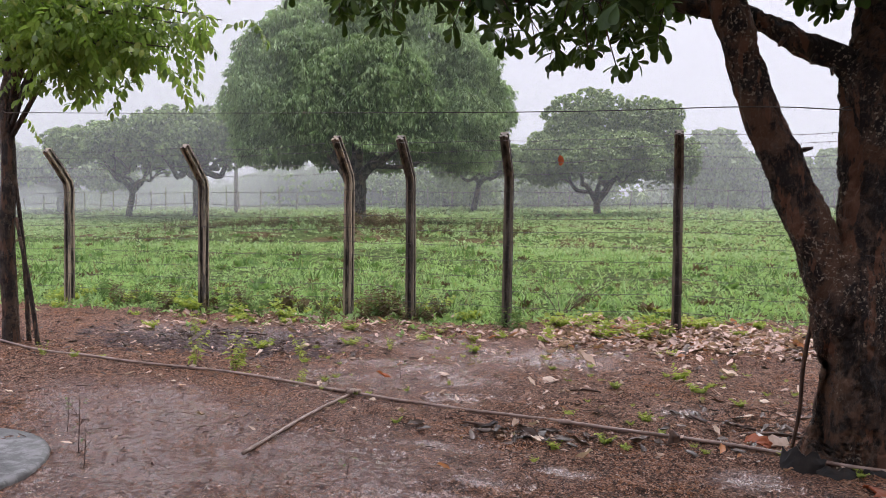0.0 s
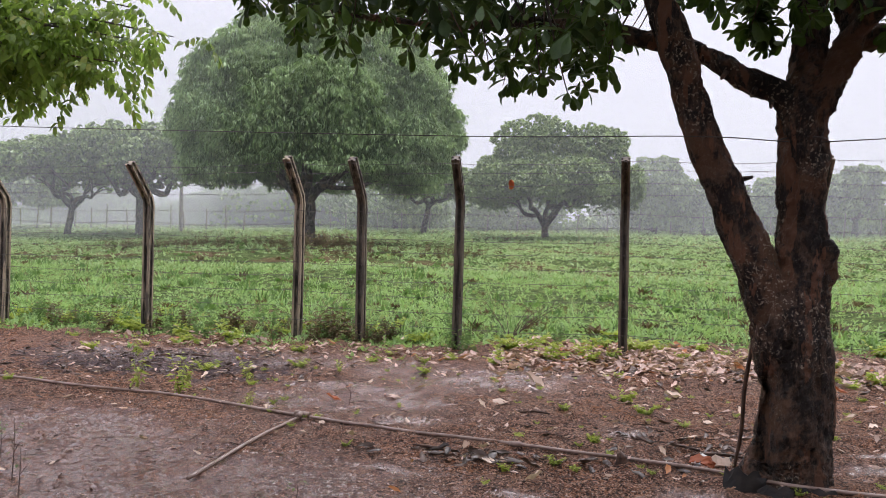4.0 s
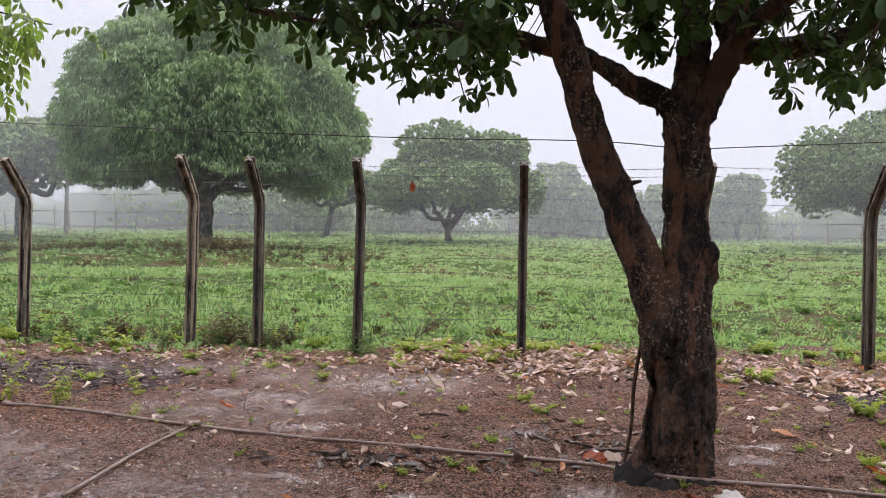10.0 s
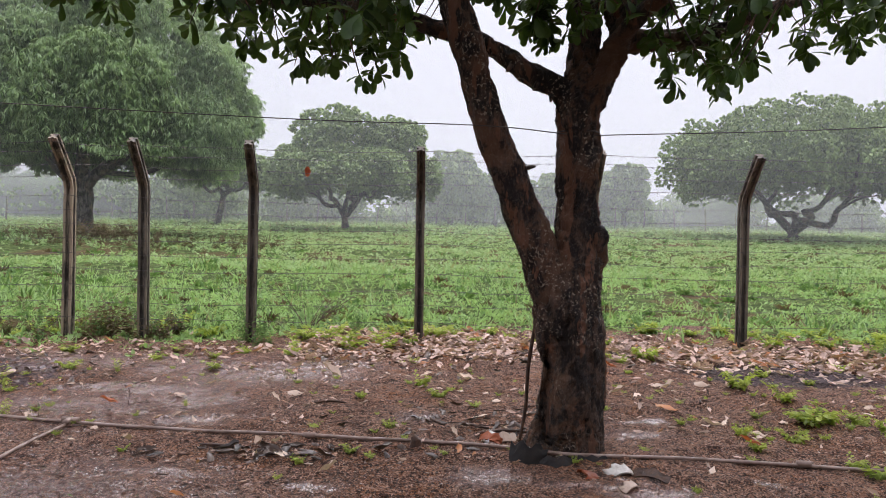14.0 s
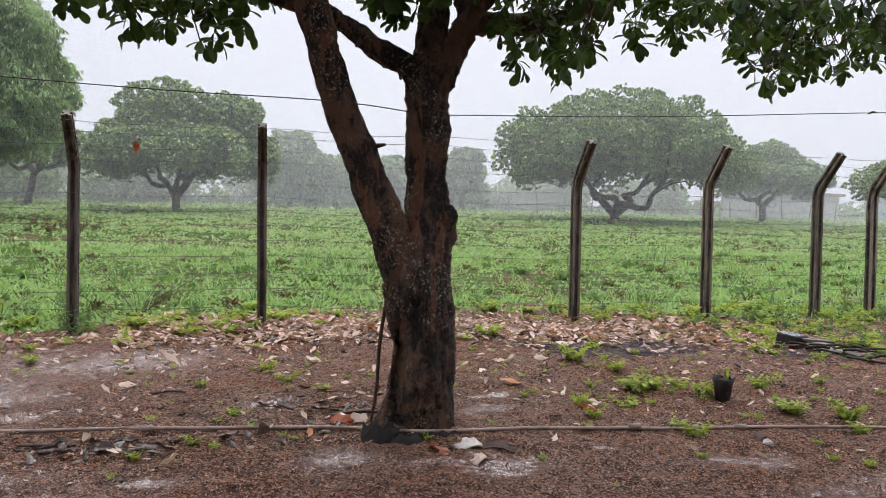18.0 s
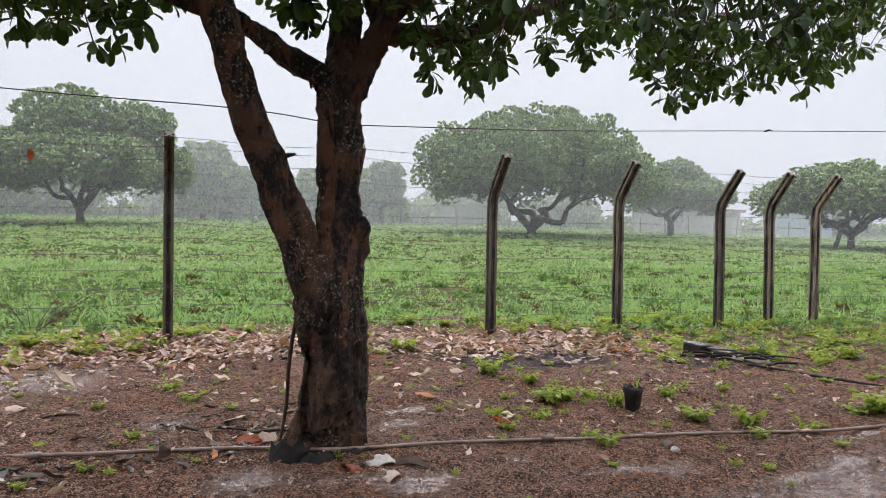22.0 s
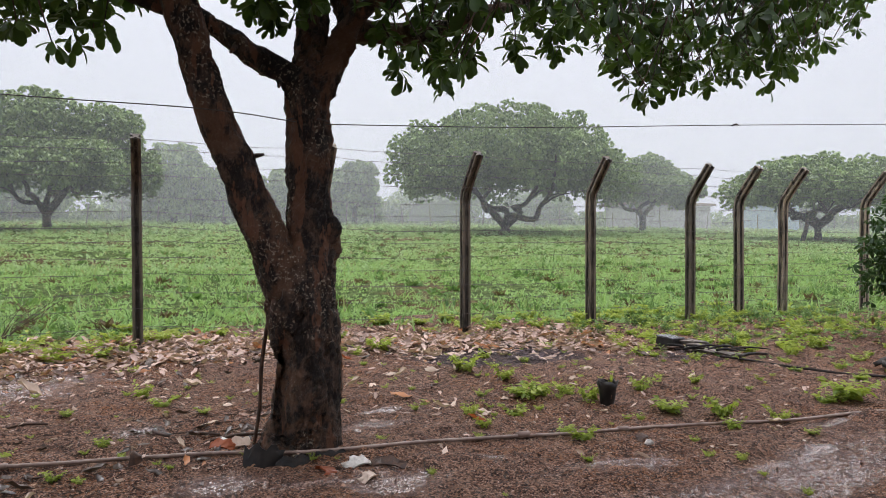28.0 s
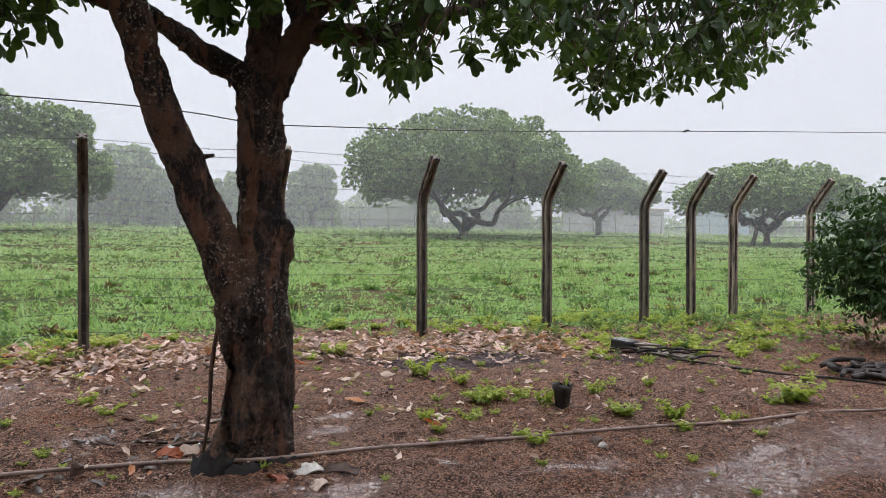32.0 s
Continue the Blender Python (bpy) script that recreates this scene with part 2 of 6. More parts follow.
def haze_sheet_material(name, amount, foot):
    """A faint white sheet standing in for rain haze; it thins towards the ground."""
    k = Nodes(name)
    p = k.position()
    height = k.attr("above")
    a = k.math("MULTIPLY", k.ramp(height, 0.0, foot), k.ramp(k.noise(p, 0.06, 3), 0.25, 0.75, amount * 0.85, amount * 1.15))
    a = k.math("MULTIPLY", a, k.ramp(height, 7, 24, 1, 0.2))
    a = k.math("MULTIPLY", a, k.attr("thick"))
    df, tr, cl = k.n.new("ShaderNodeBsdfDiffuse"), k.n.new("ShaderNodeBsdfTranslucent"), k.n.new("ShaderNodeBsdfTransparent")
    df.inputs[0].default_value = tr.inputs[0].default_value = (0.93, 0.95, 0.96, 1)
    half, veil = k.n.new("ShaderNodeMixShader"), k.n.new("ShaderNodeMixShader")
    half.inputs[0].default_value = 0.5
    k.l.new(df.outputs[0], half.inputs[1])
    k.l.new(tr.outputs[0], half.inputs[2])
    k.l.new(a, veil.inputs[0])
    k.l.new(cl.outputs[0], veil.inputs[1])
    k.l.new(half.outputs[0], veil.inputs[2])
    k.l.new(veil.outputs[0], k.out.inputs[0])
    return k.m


EARTH = ground_material()
# crown leaves carry canopy shade in their colour; rim sprigs use a lighter copy
CASHEW_LEAF_SHADED = leaf_material("cashew_leaf_shaded", (0.012, 0.03, 0.009), (0.055, 0.1, 0.022), 0.45, 0.15)
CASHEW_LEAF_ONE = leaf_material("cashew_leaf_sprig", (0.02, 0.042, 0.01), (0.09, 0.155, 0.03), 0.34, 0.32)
NEEM_LEAF = leaf_material("pinnate_leaf", (0.025, 0.055, 0.016), (0.25, 0.35, 0.085), 0.28, 0.55, odd=(0.34, 0.36, 0.09))
# light tone raised so wet glints and haze sit in the leaf colour
MANGO_LEAF = leaf_material("mango_leaf", (0.02, 0.048, 0.019), (0.4, 0.55, 0.26), 0.3, 0.22)
FAR_LEAF = leaf_material("far_tree_leaf", (0.02, 0.045, 0.016), (0.3, 0.41, 0.14), 0.36, 0.2)
BUSH_LEAF = leaf_material("bush_leaf", (0.018, 0.045, 0.014), (0.05, 0.1, 0.025), 0.28, 0.2)
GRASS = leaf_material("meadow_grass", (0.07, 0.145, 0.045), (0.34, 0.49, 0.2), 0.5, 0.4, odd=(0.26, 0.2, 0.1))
# same grass made paler and greyer: distance haze put into the colour
HAZY_GRASS = leaf_material("hazy_meadow_grass", (0.1, 0.17, 0.07), (0.38, 0.5, 0.25), 0.5, 0.4, odd=(0.28, 0.22, 0.13))
TUFT = leaf_material("dark_tuft", (0.035, 0.085, 0.025), (0.15, 0.25, 0.075), 0.5, 0.35, odd=(0.2, 0.15, 0.08))
WEED = leaf_material("yard_weed", (0.11, 0.18, 0.03), (0.42, 0.48, 0.1), 0.45, 0.4)
DRY_WEED = leaf_material("withered_weed", (0.055, 0.04, 0.02), (0.18, 0.13, 0.06), 0.6, 0.15, odd=(0.1, 0.16, 0.04))
DRY_LEAF = leaf_material("fallen_dry_leaf", (0.1, 0.05, 0.036), (0.7, 0.5, 0.41), 0.42, 0.12, odd=(0.4, 0.14, 0.04))
DRY_LEAF_ONE = leaf_material("single_fallen_leaf", (0.3, 0.19, 0.13), (0.78, 0.62, 0.5), 0.42, 0.12, single=True, odd=(0.45, 0.15, 0.03))
WET_LEAF = leaf_material("rotting_wet_leaf", (0.025, 0.016, 0.012), (0.11, 0.07, 0.05), 0.3, 0.05)
ORANGE_LEAF = leaf_material("orange_leaf", (0.22, 0.05, 0.02), (0.38, 0.1, 0.035), 0.4, 0.3, single=True)
BARK = bark_material("cashew_bark", (0.02, 0.014, 0.011), (0.108, 0.066, 0.045), (0.38, 0.31, 0.23))
DARK_BARK = bark_material("dark_wet_bark", (0.03, 0.022, 0.018), (0.075, 0.05, 0.036), (0.2, 0.17, 0.13), 1.6)
FAR_BARK = bark_material("far_bark", (0.03, 0.025, 0.02), (0.085, 0.066, 0.052), (0.2, 0.18, 0.15), 0.6, False)
MANGO_BARK = bark_material("mango_bark", (0.06, 0.053, 0.046), (0.17, 0.15, 0.13), (0.2, 0.18, 0.15), 0.6, False)
POST = concrete_material("weathered_concrete_post", (0.24, 0.2, 0.145), (0.035, 0.03, 0.023), True, (0.34, 0.27, 0.185))
SLAB = concrete_material("wet_concrete_slab", (0.22, 0.22, 0.215), (0.12, 0.12, 0.115), False)
WIRE = plain_material("rusty_wire", (0.06, 0.05, 0.045), (0.13, 0.1, 0.08), 0.55, 60, 0.2, 0.3)
FENCE_WIRE = plain_material("grey_barbed_wire", (0.07, 0.06, 0.055), (0.15, 0.125, 0.105), 0.5, 60, 0.2, 0.3)
PIPE = plain_material("muddy_pipe", (0.32, 0.23, 0.185), (0.17, 0.11, 0.08), 0.35, 9, 0.2)
BLACK = plain_material("wet_black_plastic", (0.012, 0.011, 0.01), (0.035, 0.028, 0.023), 0.5, 14, 0.4)
LID = plain_material("wet_grey_lid", (0.16, 0.16, 0.165), (0.09, 0.09, 0.095), 0.22, 9, 0.2)
CHAR = plain_material("charred_wood", (0.012, 0.011, 0.01), (0.05, 0.036, 0.028), 0.85, 20, 0.9)
STICK = plain_material("wet_stick", (0.05, 0.027, 0.018), (0.13, 0.07, 0.042), 0.6, 25, 0.7)
PEBBLE = leaf_material("gravel_crumb", (0.03, 0.017, 0.013), (0.5, 0.28, 0.18), 0.4, 0.0, odd=(0.6, 0.5, 0.42))
PALE = plain_material("pale_scrap", (0.6, 0.56, 0.5), (0.4, 0.36, 0.31), 0.5, 20, 0.3)
PLASTER = plain_material("whitewashed_wall", (0.55, 0.54, 0.52), (0.42, 0.41, 0.38), 0.8, 2, 0.2)
BLUE = plain_material("pale_blue_paint", (0.4, 0.55, 0.62), (0.3, 0.44, 0.52), 0.6, 2, 0.2)
TILE = plain_material("old_roof_tile", (0.3, 0.16, 0.1), (0.18, 0.1, 0.07), 0.7, 6, 0.5)
TIMBER = plain_material("grey_timber", (0.2, 0.16, 0.125), (0.08, 0.066, 0.054), 0.7, 12, 0.6)


# ---- mesh helpers ----
def smoothstep(a, b, v):
    u = np.clip((np.asarray(v, float) - a) / (b - a), 0, 1)
    return u * u * (3 - 2 * u)


def ground_z(x, y):
    """The lie of the land: a yard that rises a little to the fence, then a rising meadow."""
    x, y = np.asarray(x, float), np.asarray(y, float)
    z = np.where(y < 7, 0.028 * (y - 7), 0.047 * (np.minimum(y, 75) - 7))
    near = smoothstep(12, 8, y) * smoothstep(-14, -9, x) * smoothstep(16, 11, x)
    bumps = 0.018 * np.sin(1.9 * x + 0.7 * y) * np.sin(1.3 * y - 0.4 * x + 1) + 0.010 * np.sin(4.3 * x - 1.7 * y) * np.sin(3.7 * y + 0.9 * x)
    swell = 0.08 * np.sin(0.55 * x + 0.3 * y) * np.sin(0.43 * y - 0.21 * x) * smoothstep(8, 14, y)
    bank = 0.35 * np.exp(-((x + 10) / 5.5) ** 2 - ((y - 21.5) / 2.4) ** 2)
    return z + bumps * near + swell + bank


def mesh_np(name, verts, faces, material, smooth=True, attrs=None):
    """A mesh from arrays; all faces have the same number of corners."""
    verts, faces = np.asarray(verts, np.float32), np.asarray(faces, np.int32)
    me = bpy.data.meshes.new(name)
    n, k = faces.shape
    me.vertices.add(len(verts))
    me.vertices.foreach_set("co", verts.ravel())
    me.loops.add(n * k)
    me.loops.foreach_set("vertex_index", faces.ravel())
    me.polygons.add(n)
    me.polygons.foreach_set("loop_start", np.arange(0, n * k, k, dtype=np.int32))
    me.polygons.foreach_set("use_smooth", np.full(n, smooth))
    for key, values in (attrs or {}).items():
        me.attributes.new(key, "FLOAT", "POINT").data.foreach_set("value", np.asarray(values, np.float32))
    me.update(calc_edges=True)
    me.validate()
    me.materials.append(material)
    return me


def part(name, me, parent=None, label="", m=None):
    ob = new(name, me)
    if parent is not None:
        ob.parent = parent
    if m is not None:
        ob.matrix_basis = m
    return tagged(ob, label)


def thing(name, place, label, category, group="", kind=""):
    ob = new(name)
    ob.location = place
    return tagged(ob, label, category, group, kind)


def join(pieces):
    """One pair of arrays out of several (verts, faces)."""
    vs, fs, n = [], [], 0
    for v, f in pieces:
        vs.append(np.asarray(v, float))
        fs.append(np.asarray(f, int) + n)
        n += len(v)
    return np.concatenate(vs), np.concatenate(fs)


def turns(yaw, tilt, roll=None):
    """Rotation matrices: roll about the leaf's length (x), then tilt down, then yaw."""
    yaw, tilt = np.asarray(yaw, float), np.asarray(tilt, float)
    roll = np.zeros_like(yaw) if roll is None else np.asarray(roll, float)
    cy, sy, ct, st, cr, sr = np.cos(yaw), np.sin(yaw), np.cos(tilt), np.sin(tilt), np.cos(roll), np.sin(roll)
    o, i = np.zeros_like(yaw), np.ones_like(yaw)

    def m3(*r):
        return np.stack([np.stack(r[0:3], -1), np.stack(r[3:6], -1), np.stack(r[6:9], -1)], -2)
    rz = m3(cy, -sy, o, sy, cy, o, o, o, i)
    ry = m3(ct, o, st, o, i, o, -st, o, ct)
    rx = m3(i, o, o, o, cr, -sr, o, sr, cr)
    return rz @ ry @ rx


def scatter(shape, rot, place, scale):
    """Many copies of a small shape as one pair of arrays."""
    v, f = shape
    scale = np.asarray(scale, float)
    scale = scale[:, None, None] if scale.ndim == 1 else scale[:, None, :]
    out = np.einsum("nij,nkj->nki", rot, v[None] * scale) + np.asarray(place)[:, None, :]
    return out.reshape(-1, 3), (f[None] + (np.arange(len(place)) * len(v))[:, None, None]).reshape(-1, f.shape[1])


def smooth_line(points, per=6):
    """A smooth polyline through points of any width (Catmull-Rom)."""
    p = np.asarray(points, float)
    p = np.concatenate([[2 * p[0] - p[1]], p, [2 * p[-1] - p[-2]]])
    out = []
    for i in range(1, len(p) - 2):
        for t in np.arange(per) / per:
            a, b, c, d = p[i - 1], p[i], p[i + 1], p[i + 2]
            out.append(0.5 * (2 * b + (c - a) * t + (2 * a - 5 * b + 4 * c - d) * t ** 2 + (3 * b - a - 3 * c + d) * t ** 3))
    return np.array(out + [p[-2]])


def rough_wood(vf, amount, scale, seed):
    """Bark relief pressed into a mesh along its normals."""
    v, f = vf
    n = np.zeros_like(v)
    face = np.cross(v[f[:, 1]] - v[f[:, 0]], v[f[:, 2]] - v[f[:, 0]])
    for k in range(3):
        np.add.at(n, f[:, k], face)
    n /= np.linalg.norm(n, axis=1)[:, None] + 1e-12
    h = np.array([noise.fractal((x * scale + seed, y * scale, z * scale * 0.5), 0.7, 2.2, 5) for x, y, z in v])
    h = np.where(h > 0, h, 1.6 * h)
    return v + n * (amount * h)[:, None], f


def tube(points, seg=8, per=5, rough=0.0, seed=0, lump=0.0):
    """A tapered, closed tube along points (x, y, z, radius)."""
    line = smooth_line(points, per) if per > 1 else np.asarray(points, float)
    c, r = line[:, :3], np.maximum(line[:, 3], 0.0005)
    d = np.gradient(c, axis=0)
    d /= np.linalg.norm(d, axis=1)[:, None] + 1e-9
    rs = np.random.RandomState(seed)
    ref = np.array([0.31, 0.95, 0.05]) if abs(d[:, 1]).mean() < 0.8 else np.array([1.0, 0.1, 0])
    u = np.cross(d, ref)
    u /= np.linalg.norm(u, axis=1)[:, None]
    w = np.cross(d, u)
    ang = np.linspace(0, 2 * math.pi, seg, endpoint=False)
    k = np.ones((len(c), seg))
    if rough:
        s = np.cumsum(np.linalg.norm(np.gradient(c, axis=0), axis=1))[:, None]
        for q in range(7):
            k += rough * rs.uniform(0.3, 1) * np.sin(rs.randint(1, 6) * ang[None] + rs.uniform(0, 6) + s * rs.uniform(-9, 9)) / 2.2
        k += rough * 0.5 * rs.uniform(-1, 1, k.shape)
    ring = c[:, None] + (u[:, None] * np.cos(ang)[None, :, None] + w[:, None] * np.sin(ang)[None, :, None]) * (r[:, None] * k)[..., None]
    v = np.concatenate([ring.reshape(-1, 3), c[:1], c[-1:]])
    n, f = len(c), []
    for i in range(n - 1):
        for j in range(seg):
            a, b = i * seg + j, i * seg + (j + 1) % seg
            f.append((a, b, b + seg, a + seg))
    for j in range(seg):
        a, b = j, (j + 1) % seg
        f.append((b, a, n * seg, n * seg))
        f.append(((n - 1) * seg + a, (n - 1) * seg + b, n * seg + 1, n * seg + 1))
    return tri((v, np.array(f)))


def tri(vf):
    """Quads to triangles."""
    v, f = vf
    if f.shape[1] == 3:
        return v, f
    a = np.concatenate([f[:, [0, 1, 2]], f[:, [0, 2, 3]]])
    ok = (a[:, 0] != a[:, 1]) & (a[:, 1] != a[:, 2]) & (a[:, 0] != a[:, 2])
    return v, a[ok]


def box(x0, x1, y0, y1, z0, z1, bevel=0.0):
    """A block with broken edges."""
    bm = bmesh.new()
    bmesh.ops.create_cube(bm, size=1, matrix=Matrix.Translation(((x0 + x1) / 2, (y0 + y1) / 2, (z0 + z1) / 2)) @ Matrix.Diagonal((x1 - x0, y1 - y0, z1 - z0, 1)))
    if bevel:
        bmesh.ops.bevel(bm, geom=bm.edges[:], offset=bevel, segments=2, affect="EDGES", profile=0.5)
    bmesh.ops.triangulate(bm, faces=bm.faces[:])
    bm.verts.ensure_lookup_table()
    v = np.array([q.co[:] for q in bm.verts])
    f = np.array([[q.index for q in face.verts] for face in bm.faces])
    bm.free()
    return v, f


def blade_leaf(length, stations, fold=0.15, droop=0.3):
    """A leaf along +x with a midrib. stations: (how far along, half width)."""
    v, f = [], []
    for s, w in stations:
        z = -droop * s * s * length
        x = s * length
        v += [(x, -w, z + fold * w), (x, 0, z), (x, w, z + fold * w)]
    n = len(stations)
    for i in range(n - 1):
        a = 3 * i
        f += [(a, a + 1, a + 4), (a, a + 4, a + 3), (a + 1, a + 2, a + 5), (a + 1, a + 5, a + 4)]
    return np.array(v, float), np.array(f)


BROAD = blade_leaf(0.112, ((0, 0.003), (0.25, 0.012), (0.5, 0.021), (0.75, 0.027), (0.92, 0.022), (1, 0.006)), 0.35, 0.25)


def thin_leaf(half_width, droop, fold):
    """A two-faced leaf, one long, folded along its midrib."""
    return np.array([(0, 0, 0), (0.5, -half_width, -droop * 0.3 + fold), (1, 0, -droop), (0.5, half_width, -droop * 0.3 + fold)], float), np.array([(0, 1, 2), (0, 2, 3)])


LANCE = thin_leaf(0.13, 0.3, 0.05)
SLIM = thin_leaf(0.09, 0.32, 0.05)
ROUND = thin_leaf(0.3, 0.22, 0.1)
PINNA = blade_leaf(0.105, ((0, 0.004), (0.3, 0.024), (0.65, 0.024), (0.9, 0.012), (1, 0.002)), 0.2, 0.3)
DRY = blade_leaf(0.125, ((0, 0.003), (0.14, 0.012), (0.4, 0.022), (0.7, 0.024), (0.9, 0.015), (1, 0.003)), 0.8, -0.22)
DRY = (DRY[0] + np.stack([0.004 * np.sin(90 * DRY[0][:, 1]), 0.004 * np.sin(70 * DRY[0][:, 0]), 0.007 * np.sin(75 * DRY[0][:, 0] + 60 * DRY[0][:, 1])], 1), DRY[1])
HERB = thin_leaf(0.24, 0.25, 0.08)
BLADE = (np.array([(0, -0.05, 0), (0, 0.05, 0), (0.55, 0.035, 0.03), (0.55, -0.035, 0.03), (1, 0, -0.08)], float), np.array([(0, 1, 2), (0, 2, 3), (3, 2, 4)]))


def rosette(leaf, count, spread, rs, size=1.0):
    """A whorl of leaves about the origin, hanging outwards."""
    yaw = np.arange(count) * 2.4 + rs.uniform(0, 6)
    tilt = rs.uniform(spread[0], spread[1], count)
    place = np.stack([0.012 * np.cos(yaw), 0.012 * np.sin(yaw), rs.uniform(-0.03, 0.02, count)], 1) * size
    return scatter(leaf, turns(yaw, tilt, rs.uniform(-0.5, 0.5, count)), place, size * rs.uniform(0.75, 1.15, count))


# ---- the ground: one sheet to the horizon ----
def ground_axis(lo, hi, step, far_lo, far_hi, grow=1.16):
    mid = list(np.arange(lo, hi, step))
    left, right, s, v = [], [], step, lo
    while v > far_lo:
        s *= grow
        v -= s
        left.append(max(v, far_lo))
    s, v = step, mid[-1]
    while v < far_hi:
        s *= grow
        v += s
        right.append(min(v, far_hi))
    return np.array(left[::-1] + mid + right)


gx, gy = ground_axis(-7.5, 8.5, 0.034, -1500, 1500, 1.22), ground_axis(1.2, 8.8, 0.03, -300, 2500, 1.22)
GX, GY = np.meshgrid(gx, gy)
X, Y = GX.ravel(), GY.ravel()
Z = ground_z(X, Y)
WET = ((-2.1, 4.4, 0.9, 0.45), (-1.25, 5.2, 0.7, 0.3), (-0.95, 5.65, 0.5, 0.2), (-1.6, 2.7, 0.7, 0.55), (-2.7, 2.6, 0.7, 0.6), (-3.4, 3.3, 0.9, 0.45), (0.0, 4.1, 0.17, 0.1), (1.02, 2.82, 0.27, 0.14), (2.3, 2.66, 0.3, 0.1), (3.4, 2.15, 0.6, 0.2),
       (2.6, 2.1, 0.5, 0.2), (4.3, 2.4, 0.6, 0.28), (0.33, 3.1, 0.2, 0.12), (-1.0, 1.9, 0.7, 0.4), (-2.4, 1.4, 1.2, 0.6), (1.3, 3.75, 0.18, 0.1), (-0.7, 5.8, 0.3, 0.15), (-4.3, 5.7, 1.3, 0.5), (-2.3, 5.8, 0.8, 0.35))

POOLS = ((-1.05, 5.45, 0.5, 0.24), (-0.75, 5.72, 0.35, 0.14), (-1.3, 5.2, 0.4, 0.16), (-2.3, 4.95, 0.5, 0.12), (-1.85, 4.8, 0.45, 0.16), (-1.5, 4.5, 0.42, 0.16), (-1.4, 4.05, 0.3, 0.12), (0.0, 4.1, 0.16, 0.09), (1.41, 4.02, 0.2, 0.07), (0.42, 3.06, 0.16, 0.07), (0.72, 2.9, 0.16, 0.06), (1.14, 2.86, 0.2, 0.07), (1.66, 2.94, 0.09, 0.05), (2.2, 2.66, 0.25, 0.07), (3.45, 2.45, 0.36, 0.09), (3.95, 2.85, 0.3, 0.06), (2.95, 2.36, 0.3, 0.06), (-0.5, 2.95, 0.18, 0.06), (-3.05, 2.55, 0.35, 0.1), (-2.55, 2.3, 0.4, 0.1), (-2.0, 2.32, 0.3, 0.08), (-2.9, 3.15, 0.4, 0.08), (-1.25, 3.1, 0.3, 0.08), (-0.85, 2.7, 0.25, 0.07))


def pooled(x, y):
    return 0.74 * np.minimum(sum(np.exp(-((x - a) / c) ** 2 - ((y - b) / d) ** 2) for a, b, c, d in POOLS), 1.05)


def wetness(x, y):
    return 1.25 * sum(np.exp(-((x - a) / c) ** 2 - ((y - b) / d) ** 2) for a, b, c, d in WET)


def relief(x, y):
    """Clods and hollows trodden into the mud of the yard."""
    x, y = np.atleast_1d(np.asarray(x, float)), np.atleast_1d(np.asarray(y, float))
    h = np.zeros(len(x))
    ok = (x > -7.5) & (x < 8.5) & (y > 1.2) & (y < 8.8)
    fade = smoothstep(-7.5, -7, x) * smoothstep(8.5, 8, x) * smoothstep(1.2, 1.5, y) * smoothstep(8.8, 7.6, y)
    h[ok] = [0.03 * noise.fractal((a * 3.3, b * 3.3, 0.3), 0.5, 2.2, 5) for a, b in zip(x[ok], y[ok])]
    hollow = np.clip(wetness(x, y), 0, 1)
    return fade * (h * (1 - 0.35 * hollow) - 0.01 * hollow)


def surface(x, y):
    return ground_z(x, y) + relief(x, y)


wet = wetness(X, Y)
lift = relief(X, Y)
Z = Z + lift
low = np.clip(-lift / 0.05, -0.45, 0.3)
edge_y = 7.45 - 0.75 * smoothstep(-1.2, -2.6, X) + 0.55 * np.exp(-((X - 1.2) / 1.5) ** 2) - 0.45 * smoothstep(4.3, 5.6, X) - 0.3 * smoothstep(6.2, 8, X)
grass = smoothstep(-0.6, 0.7, Y - edge_y)
for a, b, c, d in ((-10, 18.9, 5.5, 0.4), (2.0, 9.0, 0.7, 0.2), (3.4, 8.0, 0.8, 0.2), (8.4, 8.2, 0.7, 0.2)):
    grass -= 1.1 * np.exp(-((X - a) / c) ** 2 - ((Y - b) / d) ** 2)
burnt = 1.5 * np.exp(-((X - 3.05) / 0.75) ** 2 - ((Y - 5.55) / 0.42) ** 2) + 0.95 * np.exp(-((X + 4.1) / 1.5) ** 2 - ((Y - 5.35) / 0.75) ** 2) + 0.5 * np.exp(-((X - 4.7) / 0.9) ** 2 - ((Y - 4.9) / 0.5) ** 2)
grass += 0.5 * np.exp(-((X - 6.6) / 1.7) ** 2 - ((Y - 5.5) / 1.0) ** 2)
nx = len(gx)
ii, jj = np.meshgrid(np.arange(nx - 1), np.arange(len(gy) - 1))
q = (jj * nx + ii).ravel()
ground = new("ground", mesh_np("ground", np.stack([X, Y, Z], 1), np.stack([q, q + 1, q + nx + 1, q + nx], 1), EARTH, True, dict(wet=wet, grass=grass, burnt=burnt, low=low, pool=pooled(X, Y))))
tagged(ground, "wet reddish-brown muddy yard running into a green meadow", "ground", kind="structure")


def on(x, y, up=0.0):
    return (float(x), float(y), float(surface(x, y)[0]) + up)


# ---- unseen wall and roof slab, added to cut light from behind ----
wall = new("wall_unseen", mesh_np("wall_unseen", *box(-7, 8, -2.6, -2.4, -0.6, 2.75, 0.01), PLASTER, False))
tagged(wall, "plain added wall, unseen behind the yard, cutting light from that side", "wall", kind="structure")
roof = new("ceiling", mesh_np("ceiling", *box(-7, 8, -2.6, 0.35, 2.76, 2.92, 0.01), TIMBER, False))
